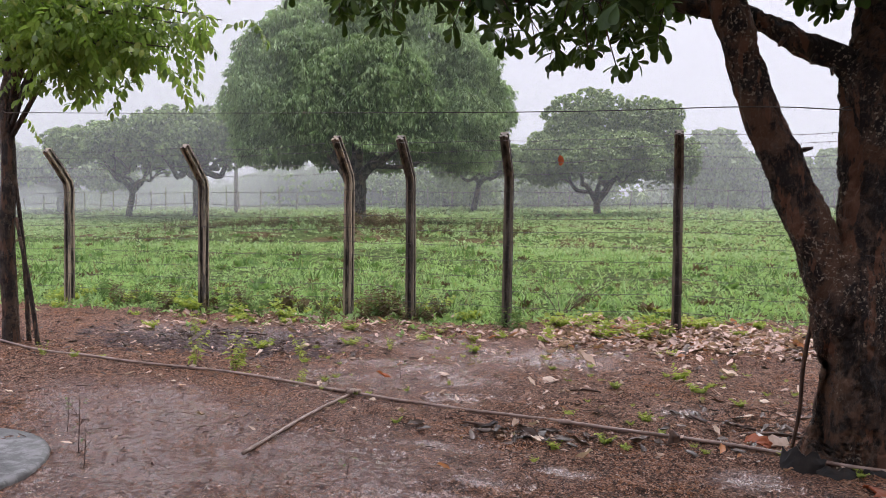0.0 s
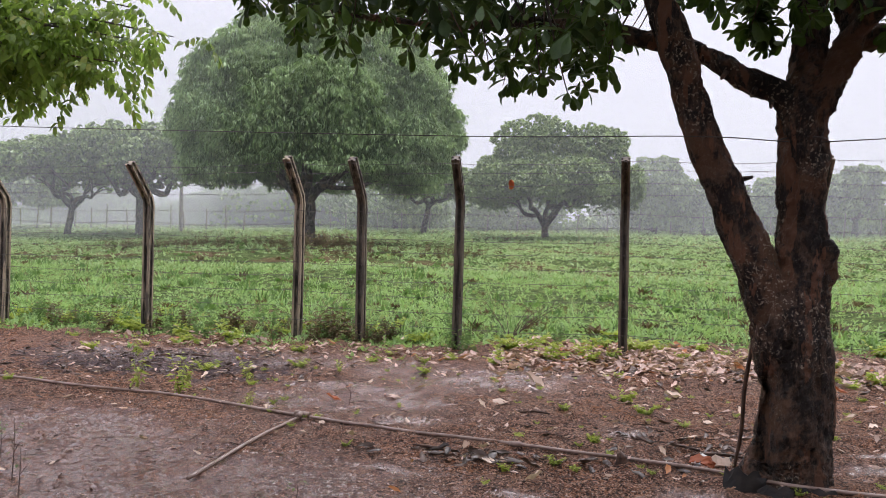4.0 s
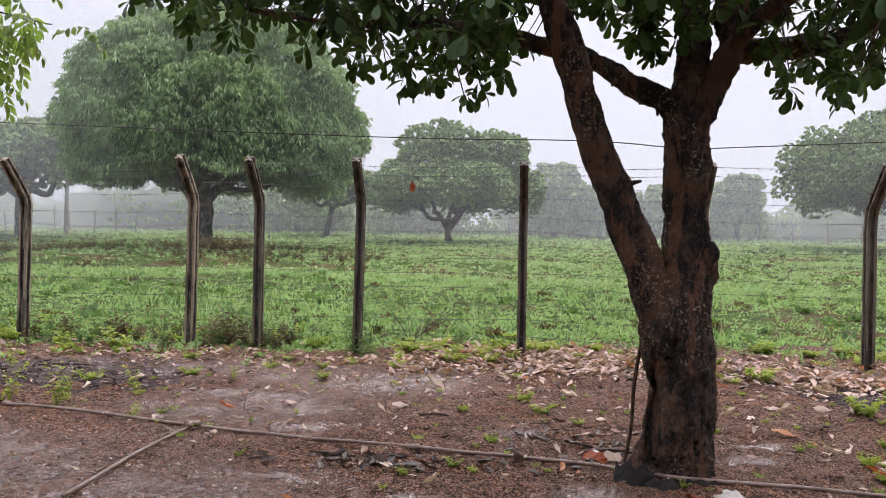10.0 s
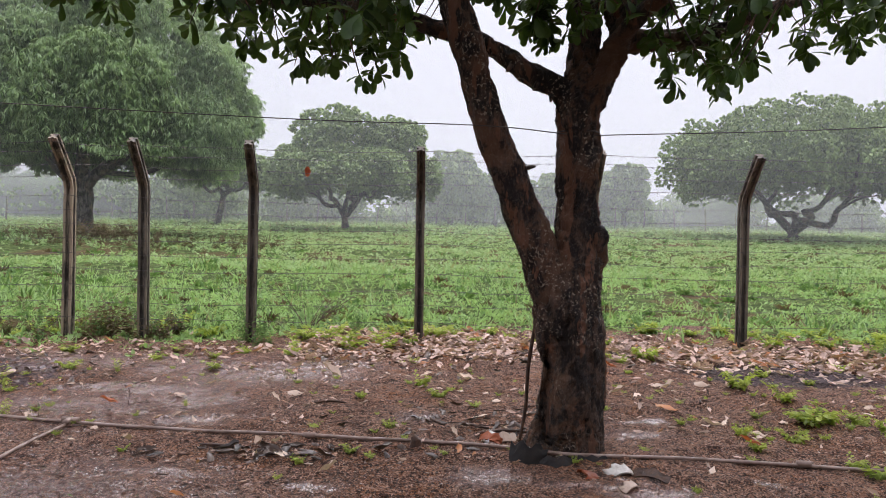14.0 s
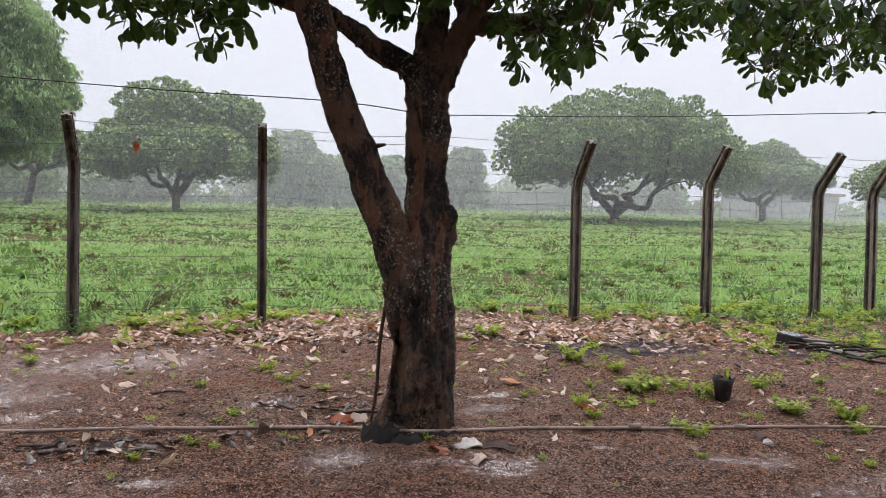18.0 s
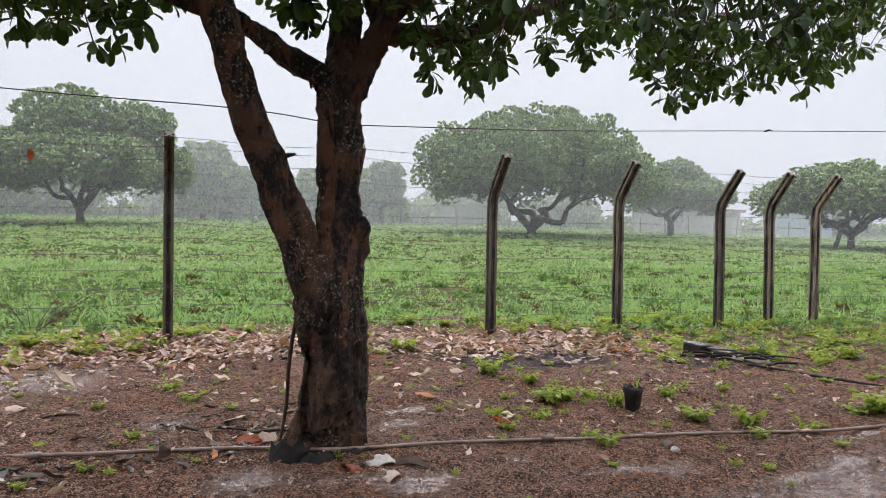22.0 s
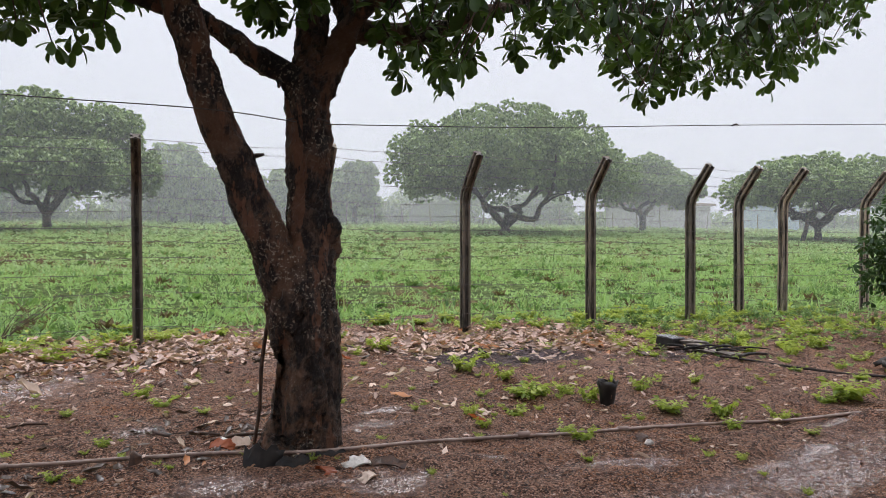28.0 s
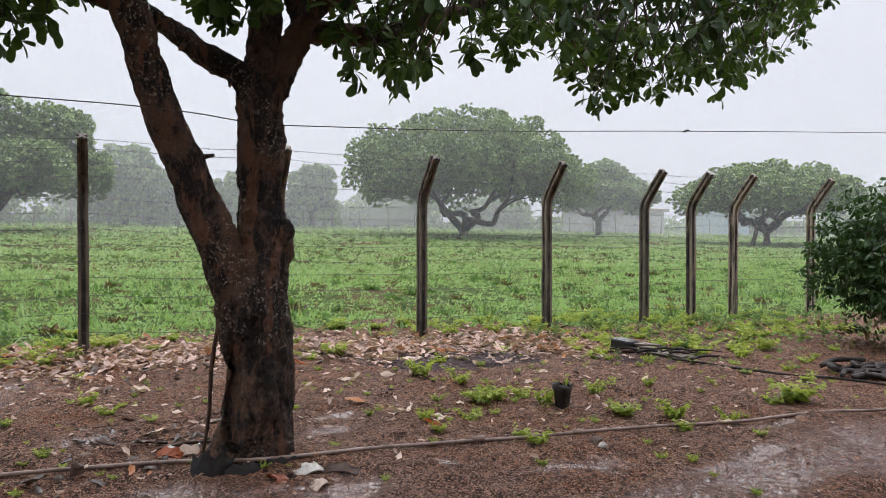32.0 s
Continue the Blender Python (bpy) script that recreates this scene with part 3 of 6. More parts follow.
tagged(roof, "plain added roof slab, unseen overhead, cutting light from above", "ceiling", kind="structure")


# ---- added see-through sheets, in place of haze, over the meadow ----
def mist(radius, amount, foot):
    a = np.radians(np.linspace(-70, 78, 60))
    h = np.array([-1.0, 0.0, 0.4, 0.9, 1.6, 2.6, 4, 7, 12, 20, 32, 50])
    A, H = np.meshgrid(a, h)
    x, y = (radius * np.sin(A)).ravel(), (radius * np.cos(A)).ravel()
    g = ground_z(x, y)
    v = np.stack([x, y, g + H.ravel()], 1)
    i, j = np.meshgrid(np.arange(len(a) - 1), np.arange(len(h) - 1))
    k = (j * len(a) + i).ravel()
    ob = new("haze_sheet", mesh_np("haze_sheet", v, np.stack([k, k + 1, k + len(a) + 1, k + len(a)], 1), haze_sheet_material("haze_sheet", amount, foot), True, dict(above=H.ravel(), thick=1 + 0.8 * smoothstep(-0.42, -0.62, A.ravel()))))
    return tagged(ob, "curved see-through white sheet standing in for rain haze over the meadow", "mist", kind="structure")


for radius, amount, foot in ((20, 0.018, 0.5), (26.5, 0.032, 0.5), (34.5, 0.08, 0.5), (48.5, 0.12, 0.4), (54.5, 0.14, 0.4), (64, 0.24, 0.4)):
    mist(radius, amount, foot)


# ---- meadow ----
def meadow(name, count, ylo, yhi, size, blades, material, seed, label, power=1.0, keep=None, shape=HERB, upright=0.1):
    rs = np.random.RandomState(seed)
    y = ylo + (yhi - ylo) * rs.rand(count) ** power
    half = 8 + y * 1.25
    x = rs.uniform(-1, 1, count) * half + 0.12 * y
    e = 7.45 - 0.75 * smoothstep(-1.2, -2.6, x) + 0.55 * np.exp(-((x - 1.2) / 1.5) ** 2) - 0.45 * smoothstep(4.3, 5.6, x) - 0.3 * smoothstep(6.2, 8, x)
    ok = y > e + rs.normal(0, 0.25, count)
    patch = np.sin(0.9 * x + 1.3 * np.sin(0.5 * y)) * np.sin(0.7 * y + 0.8 * np.sin(0.6 * x)) + rs.normal(0, 0.3, count)
    ok &= patch > -0.8
    for a, b, c, d in ((-10, 18.9, 5.5, 0.4), (2.0, 9.0, 0.7, 0.2), (3.4, 8.0, 0.8, 0.2), (8.4, 8.2, 0.7, 0.2)):
        ok &= np.exp(-((x - a) / c) ** 2 - ((y - b) / d) ** 2) < rs.uniform(0.2, 0.8, count)
    if keep is not None:
        ok &= keep(x, y, rs)
    x, y = x[ok], y[ok]
    n = len(x)
    bx, by = np.repeat(x, blades), np.repeat(y, blades)
    s = np.repeat(size * rs.uniform(0.6, 1.4, n), blades)
    bx, by = bx + rs.normal(0, 0.4, n * blades) * s, by + rs.normal(0, 0.4, n * blades) * s
    rot = turns(rs.uniform(0, 6.3, n * blades), rs.uniform(-1.3, upright, n * blades), rs.uniform(-0.5, 0.5, n * blades))
    v, f = scatter(shape, rot, np.stack([bx, by, ground_z(bx, by) - 0.01], 1), s * rs.uniform(0.6, 1.2, n * blades))
    ob = new(name, mesh_np(name, v, f, material, False))
    return tagged(ob, label, "grass", kind="stuff")


bare = lambda x, y, rs: (np.sin(0.35 * x + 0.2 * y + 1) * np.sin(0.5 * y - 0.15 * x) + rs.normal(0, 0.35, len(x)) < 0.5 + 0.02 * y) & ((np.abs(y - 18.6 - 0.1 * x) > 0.9) | (x > -4) | (rs.rand(len(x)) < 0.2))
meadow("meadow_grass", 70000, 5.4, 17, 0.062, 6, GRASS, 1, "low bright green wet weeds and grass beyond the fence", 1.25, bare)
meadow("meadow_grass", 3800, 5.8, 18, 0.17, 8, GRASS, 6, "taller green grass blades beyond the fence", 1.2, bare, BLADE, -0.5)
meadow("meadow_grass", 44000, 15, 36, 0.11, 5, HAZY_GRASS, 2, "low bright green wet weeds and grass beyond the fence", 1.15, bare)
meadow("meadow_grass", 20000, 33, 78, 0.24, 5, HAZY_GRASS, 3, "short far meadow grass with the mist's paleness put into its colour")
meadow("withered_tuft", 1000, 8.0, 42, 0.11, 26, DRY_WEED, 8, "brown withered tufts among the meadow grass", 1.1, None, LANCE, -0.6)
meadow("grass_tuft", 1400, 8.2, 46, 0.12, 28, TUFT, 4, "darker green tufts standing out of the meadow", 1.2, None, HERB, -0.2)
meadow("grass_tuft", 260, 7.4, 16, 0.19, 24, TUFT, 5, "darker green tufts standing out of the meadow", 1.2, None, BLADE, -0.4)


# ---- fence ----
def post_mesh(name):
    """A bent concrete fence post with grooved faces; its foot is in the ground and its arm leans to -y."""
    a, g, d = 0.046, 0.02, 0.02
    sec = [(-a, -a), (-g, -a), (-g * 0.6, -a + d), (g * 0.6, -a + d), (g, -a), (a, -a), (a, -g), (a - d, -g * 0.6), (a - d, g * 0.6), (a, g), (a, a), (-a, a), (-a, g), (-a + d, g * 0.6), (-a + d, -g * 0.6), (-a, -g)]
    rings = [(0, -0.35, 1.0, 0), (0, 0.3, 1.0, 0), (0, 0.8, 0.99, 0), (0, 1.3, 0.98, 0), (-0.0, 1.47, 0.97, 0.12), (-0.025, 1.56, 0.96, 0.4), (-0.16, 1.73, 0.93, 0.62), (-0.345, 1.945, 0.9, 0.66)]
    v, f = [], []
    for y, z, s, lean in rings:
        for px, py in sec:
            v.append((px * s + 0.002 * math.sin(9 * z), y + py * s * math.cos(lean), z - 0 + py * s * -math.sin(lean) * -1))
    n = len(sec)
    for i in range(len(rings) - 1):
        for j in range(n):
            b = (j + 1) % n
            f.append((i * n + j, i * n + b, (i + 1) * n + b, (i + 1) * n + j))
    top = (len(rings) - 1) * n
    v.append(tuple(np.mean(v[top:top + n], axis=0)))
    for j in range(n):
        f.append((top + j, top + (j + 1) % n, len(v) - 1, len(v) - 1))
    v, f = tri((np.array(v), np.array(f)))
    proud = [1.0 if abs(abs(px) - a) < 1e-6 and abs(abs(py) - a) < 1e-6 else 0.75 if d == 0 else 0.6 if max(abs(px), abs(py)) > a - 1e-6 else 0.0 for px, py in sec]
    return mesh_np(name, v, f, POST, False, dict(rib=proud * len(rings) + [1.0]))


FENCE_Y = 7.0
POSTS = (-14.6, -12.3, -9.75, -7.5, -5.46, -3.54, -2.79, -1.71, 0.0, 1.78, 3.36, 5.02, 6.54, 7.36, 8.14, 9.75, 11.3, 12.9, 14.6)
fence = thing("fence", (0, FENCE_Y, 0), "barbed wire fence on bent weathered concrete posts at the meadow's edge", "fence")
post_me = post_mesh("post")
rs = np.random.RandomState(11)
for x in POSTS:
    lean = rs.normal(0, 0.6, 3)
    part("post", post_me, fence, m=pose(x, 0, float(ground_z(x, FENCE_Y)), lean[0] * 0.6, lean[1] * 0.6, lean[2] * 2) @ Matrix.Diagonal((1, 1, rs.uniform(0.985, 1.015), 1)))


def wire_mesh(name, height, dy, seed):
    r = np.random.RandomState(seed)
    pts = []
    for a, b in zip(POSTS[:-1], POSTS[1:]):
        sag = r.uniform(0.0, 0.03)
        for t in np.linspace(0, 1, 6)[:-1]:
            x = a + (b - a) * t
            pts.append((x, dy + r.normal(0, 0.003), height + float(ground_z(x, FENCE_Y)) * 0.6 - sag * 4 * t * (1 - t) + r.normal(0, 0.004), 0.0022))
    strand = tri(tube(pts, 4, 1))
    xs = np.arange(POSTS[0] + 0.1, POSTS[-1] - 1, 0.115) + r.uniform(-0.02, 0.02)
    p = np.array(pts)
    barb = (np.array([(-0.003, -0.002, -0.016), (0.003, -0.002, -0.016), (0.0, 0.004, 0.018), (-0.014, 0.002, 0.003), (-0.014, -0.002, -0.002), (0.014, 0, 0.0)], float), np.array([(0, 1, 2), (3, 4, 5)]))
    place = np.stack([xs, np.interp(xs, p[:, 0], p[:, 1]), np.interp(xs, p[:, 0], p[:, 2])], 1)
    barbs = scatter(barb, turns(r.uniform(-0.5, 0.5, len(xs)), r.uniform(-0.6, 0.6, len(xs))), place, np.ones(len(xs)))
    return mesh_np(name, *join([strand, barbs]), FENCE_WIRE, False)


for i, h in enumerate((0.2, 0.37, 0.53, 0.69, 0.84, 0.99, 1.13, 1.27, 1.41)):
    part("barbed_wire", wire_mesh("barbed_wire", h, -0.05, 30 + i), fence)
for i, (dy, h) in enumerate(((-0.11, 1.6), (-0.2, 1.71), (-0.3, 1.82), (-0.37, 1.9))):
    part("barbed_wire", wire_mesh("barbed_wire", h, dy, 50 + i), fence)
hang = new("hanging_leaf", mesh_np("hanging_leaf", *join([scatter(DRY, turns([1.5], [1.35], [0.1]), [(0, 0, 0)], [(0.85, 1.3, 1.0)]), scatter(DRY, turns([1.9], [0.9], [0.5]), [(0.01, -0.01, 0.0)], [(0.7, 1.1, 0.8)])]), ORANGE_LEAF))
hang.location = (-1.16, FENCE_Y - 0.08, 1.76)
tagged(hang, "single orange-brown dead leaf caught on the barbed wire", "leaf")


# ---- near trees ----
def cashew_tree():
    tree = thing("cashew_tree", (0.76, 3.52, float(ground_z(0.76, 3.52))), "leaning forked cashew tree with dark wet flaking bark, in the yard", "tree")
    inv = Matrix.Translation((-tree.location[0], -tree.location[1], -tree.location[2]))

    def limb(name, pts, seg, rough, seed, label="", per=7, relief=0.0, carrier=None):
        vf = tube(pts, seg, per, rough, seed)
        if relief:
            vf = rough_wood(rough_wood(vf, relief, 7, seed), relief * 0.45, 26, seed + 3)
        if name == "trunk":
            v, f = vf
            cleft = np.exp(-((v[:, 0] - 0.69 - 0.05 * (v[:, 2] - 0.2)) / 0.034) ** 2) * smoothstep(-0.12, 0.0, v[:, 2]) * smoothstep(0.55, 0.3, v[:, 2]) * (v[:, 1] < 3.5)
            v[:, 1] += 0.1 * cleft
        me = mesh_np(name, *vf, BARK)
        me.transform(inv)
        return part(name, me, carrier or tree, label)
    trunk = limb("trunk", ((0.77, 3.52, -0.34, 0.31), (0.785, 3.52, -0.14, 0.228), (0.812, 3.52, -0.04, 0.2), (0.832, 3.52, 0.1, 0.18), (0.838, 3.53, 0.3, 0.172), (0.824, 3.54, 0.5, 0.177), (0.806, 3.55, 0.68, 0.188), (0.838, 3.56, 0.88, 0.162), (0.868, 3.56, 1.03, 0.138), (0.86, 3.56, 1.18, 0.116), (0.85, 3.56, 1.32, 0.111), (0.85, 3.56, 1.6, 0.114), (0.855, 3.56, 1.78, 0.122), (0.874, 3.57, 1.94, 0.1), (0.885, 3.6, 2.1, 0.085), (0.885, 3.62, 2.3, 0.084), (0.9, 3.7, 2.7, 0.062), (0.95, 3.8, 3.4, 0.03)), 80, 0.03, 3, "dark wet trunk with rusty peeling patches", 18, 0.022)
    leaning = limb("limb", ((0.79, 3.54, 0.58, 0.11), (0.7, 3.53, 0.82, 0.122), (0.62, 3.5, 1.0, 0.108), (0.575, 3.49, 1.11, 0.106), (0.535, 3.49, 1.21, 0.102), (0.497, 3.48, 1.31, 0.098), (0.455, 3.47, 1.41, 0.094), (0.413, 3.46, 1.5, 0.09), (0.375, 3.45, 1.6, 0.088), (0.34, 3.45, 1.68, 0.085), (0.3, 3.44, 1.79, 0.082), (0.268, 3.44, 1.9, 0.082), (0.24, 3.44, 2.02, 0.085), (0.21, 3.45, 2.13, 0.088), (0.13, 3.46, 2.35, 0.078), (0.02, 3.46, 2.6, 0.06), (-0.2, 3.5, 3.2, 0.03)), 56, 0.03, 4, "lichen-spotted leaning limb", 12, 0.013)
    reaching = limb("limb", ((0.86, 3.56, 1.78, 0.095), (0.735, 3.55, 1.875, 0.075), (0.62, 3.55, 1.94, 0.065), (0.52, 3.55, 1.998, 0.058), (0.42, 3.56, 2.068, 0.054), (0.325, 3.57, 2.125, 0.054), (0.2, 3.6, 2.19, 0.052), (0.05, 3.61, 2.215, 0.047), (-0.2, 3.62, 2.29, 0.04), (-0.4, 3.62, 2.315, 0.036), (-0.64, 3.6, 2.348, 0.031), (-0.86, 3.58, 2.338, 0.026), (-1.1, 3.55, 2.33, 0.021), (-1.7, 3.5, 2.42, 0.012)), 24, 0.05, 5, relief=0.012)
    limb("limb", ((0.87, 3.54, 1.7, 0.06), (0.915, 3.51, 1.85, 0.075), (0.978, 3.5, 1.98, 0.077), (1.03, 3.49, 2.075, 0.078), (1.053, 3.49, 2.17, 0.078), (1.05, 3.49, 2.27, 0.083), (1.045, 3.49, 2.38, 0.088), (1.1, 3.48, 2.7, 0.06), (1.35, 3.4, 3.3, 0.03)), 44, 0.06, 6, "upright limb with peeling ridged bark", 12, 0.022)
    limb("limb", ((1.0, 3.55, 2.1, 0.066), (1.15, 3.55, 2.152, 0.066), (1.375, 3.56, 2.175, 0.06), (1.53, 3.57, 2.2, 0.053), (1.77, 3.57, 2.295, 0.044), (2.02, 3.56, 2.4, 0.038), (2.42, 3.53, 2.55, 0.032), (3.3, 3.4, 2.68, 0.016)), 20, 0.07, 7, relief=0.014)
    limb("limb", ((1.0, 3.5, 2.1, 0.05), (1.2, 3.2, 2.3, 0.045), (1.7, 2.9, 2.5, 0.03), (2.6, 2.6, 2.62, 0.014)), 12, 0.06, 8)
    limb("burl", ((0.955, 3.47, 0.98, 0.02), (0.95, 3.48, 1.03, 0.048), (0.957, 3.48, 1.08, 0.052), (0.95, 3.48, 1.13, 0.03)), 10, 0.15, 9, carrier=trunk)
    for (x, z, a, b, ln) in ((0.53, 1.43, 0.9, 0.2, 0.075), (0.6, 1.9, -0.4, -0.8, 0.06), (0.46, 1.99, -0.5, -0.7, 0.06), (0.68, 1.83, -0.2, -0.9, 0.04)):
        limb("stub", ((x, 3.48, z, 0.014), (x + a * ln * 0.5, 3.46, z + b * ln * 0.5, 0.012), (x + a * ln, 3.45, z + b * ln, 0.007)), 7, 0.15, int(x * 99), per=3, carrier=leaning if z < 1.6 else reaching)
    # crown: whorls of broad leaves hanging below a low, spreading canopy
    r = np.random.RandomState(21)
    shapes = [rosette(BROAD, int(r.randint(5, 9)), (-0.2, 1.3), r) for _ in range(8)]
    prof_x = np.array([-2.6, -2.14, -1.78, -1.4, -0.93, -0.74, -0.5, -0.29, -0.15, -0.1, 0.08, 0.4, 0.52, 0.64, 0.75, 1.05, 1.18, 1.28, 1.4, 1.57, 1.8, 1.9, 2.15, 2.3, 2.45, 2.7, 2.85, 3.05, 3.33, 3.67, 4.05, 4.39, 4.81, 5.5])
    prof_z = np.array([2.75, 2.34, 2.14, 2.1, 1.95, 1.87, 1.93, 1.82, 1.92, 2.1, 2.2, 2.16, 2.06, 2.04, 2.18, 2.08, 2.0, 1.8, 1.97, 1.77, 1.95, 2.05, 2.2, 2.06, 2.13, 1.95, 1.84, 1.83, 1.92, 2.03, 2.04, 2.22, 2.47, 2.95])

    def under(x, y):
        return np.interp(x, prof_x, prof_z) + 0.24 * (y - 3.45) + 0.04 * np.sin(9 * x + 3 * y) + 0.05 * np.sin(23 * x - 7 * y)
    low = 380
    x = r.uniform(-2.3, 5.1, low)
    y = r.uniform(2.75, 4.1, low)
    z = under(x, y) + 0.11 + 0.4 * r.rand(low) ** 1.1
    x = x * (y + 0.4) / 3.85
    ok = ~((abs(x - 0.45) < 0.28) & (z < 2.2)) & ~((abs(x - 1.38) < 0.36) & (z > 2.06) & (z < 2.45) & (np.arange(low) % 3 > 0))
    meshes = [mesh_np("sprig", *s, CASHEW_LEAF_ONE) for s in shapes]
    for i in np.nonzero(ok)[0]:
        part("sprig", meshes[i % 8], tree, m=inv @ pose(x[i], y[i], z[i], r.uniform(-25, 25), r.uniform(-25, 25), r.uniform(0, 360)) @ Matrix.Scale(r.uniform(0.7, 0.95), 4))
    tips = [(x[i], y[i], z[i]) for i in np.nonzero(ok)[0]]
    n = 3300
    x, y = r.uniform(-2.8, 5.5, n), r.uniform(2.5, 4.9, n)
    z = under(x, y) + 0.34 + 1.5 * r.rand(n) ** 1.1
    z = np.where((abs(x - 1.38) < 0.36) & (z < 2.37), z + 0.7, z)
    keep = (x < 1.7) | (r.rand(n) < 0.55)
    x, y, z = x[keep], y[keep], z[keep]
    n = len(x)
    x = x * (y + 0.4) / 3.85
    pieces = []
    for k in range(8):
        sel = slice(k, n, 8)
        m = len(x[sel])
        pieces.append(scatter(shapes[k], turns(r.uniform(0, 6.3, m), r.uniform(-0.5, 0.5, m), r.uniform(-0.5, 0.5, m)), np.stack([x[sel], y[sel], z[sel]], 1), r.uniform(0.8, 1.15, m)))
    me = mesh_np("crown", *join(pieces), CASHEW_LEAF_SHADED)
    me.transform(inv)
    tagged(part("crown", me, tree, "dense canopy of broad rounded leaves, its shade put into a darker green"), kind="stuff")
    # drooping sprays at the rim of the canopy
    tw = []
    for x0, z0 in ((-1.71, 2.15), (-1.98, 2.21), (-0.7, 1.86), (-0.26, 1.84), (-0.19, 1.9), (-0.45, 1.95), (1.3, 1.79), (1.62, 1.78), (2.04, 2.02), (2.37, 2.06), (3.08, 1.84), (2.84, 1.95), (3.34, 1.93), (3.75, 2.04), (4.1, 2.06), (-2.3, 2.37), (1.72, 1.93), (1.45, 1.98), (1.55, 1.9), (-0.95, 1.98), (3.2, 2.0), (2.95, 2.1), (0.62, 2.1), (1.2, 2.0), (0.55, 2.12), (0.67, 2.04), (0.74, 2.06), (0.6, 2.17)):
        y0 = 3.45 + r.uniform(-0.06, 0.06)
        a, ln = r.uniform(0, 6.3), r.uniform(0.3, 0.45)
        top = (x0 + 0.13 * math.cos(a), y0 + 0.12 * math.sin(a), z0 + ln)
        line = smooth_line(((x0, y0, z0 + 0.085, 0.0022), (x0 + 0.03 * math.cos(a + 1), y0 + 0.03 * math.sin(a), z0 + 0.2, 0.0032), (*top, 0.006)), 6)
        tw.append(tube(line, 4, 1))
        for k in (0, 3, 6, 8, 10):
            q = line[min(k, len(line) - 1)]
            part("sprig", meshes[r.randint(8)], tree, m=inv @ pose(q[0] + r.normal(0, 0.02), q[1] + r.normal(0, 0.02), q[2], r.uniform(-22, 22), r.uniform(-22, 22), r.uniform(0, 360)) @ Matrix.Scale(r.uniform(0.7, 0.95), 4))
    # twigs that carry the whorls
    for x0, y0, z0 in tips:
        a = r.uniform(0, 6.3)
        tw.append(tube(((x0, y0, z0 - 0.02, 0.0025), (x0 + 0.1 * math.cos(a), y0 + 0.1 * math.sin(a), z0 + 0.14, 0.004), (x0 + 0.25 * math.cos(a), y0 + 0.2 * math.sin(a), z0 + 0.42, 0.007)), 4, 3))
    me = mesh_np("fine_branching", *join(tw), DARK_BARK)
    me.transform(inv)
    tagged(part("fine_branching", me, tree), kind="stuff")
    return tree


cashew_tree()


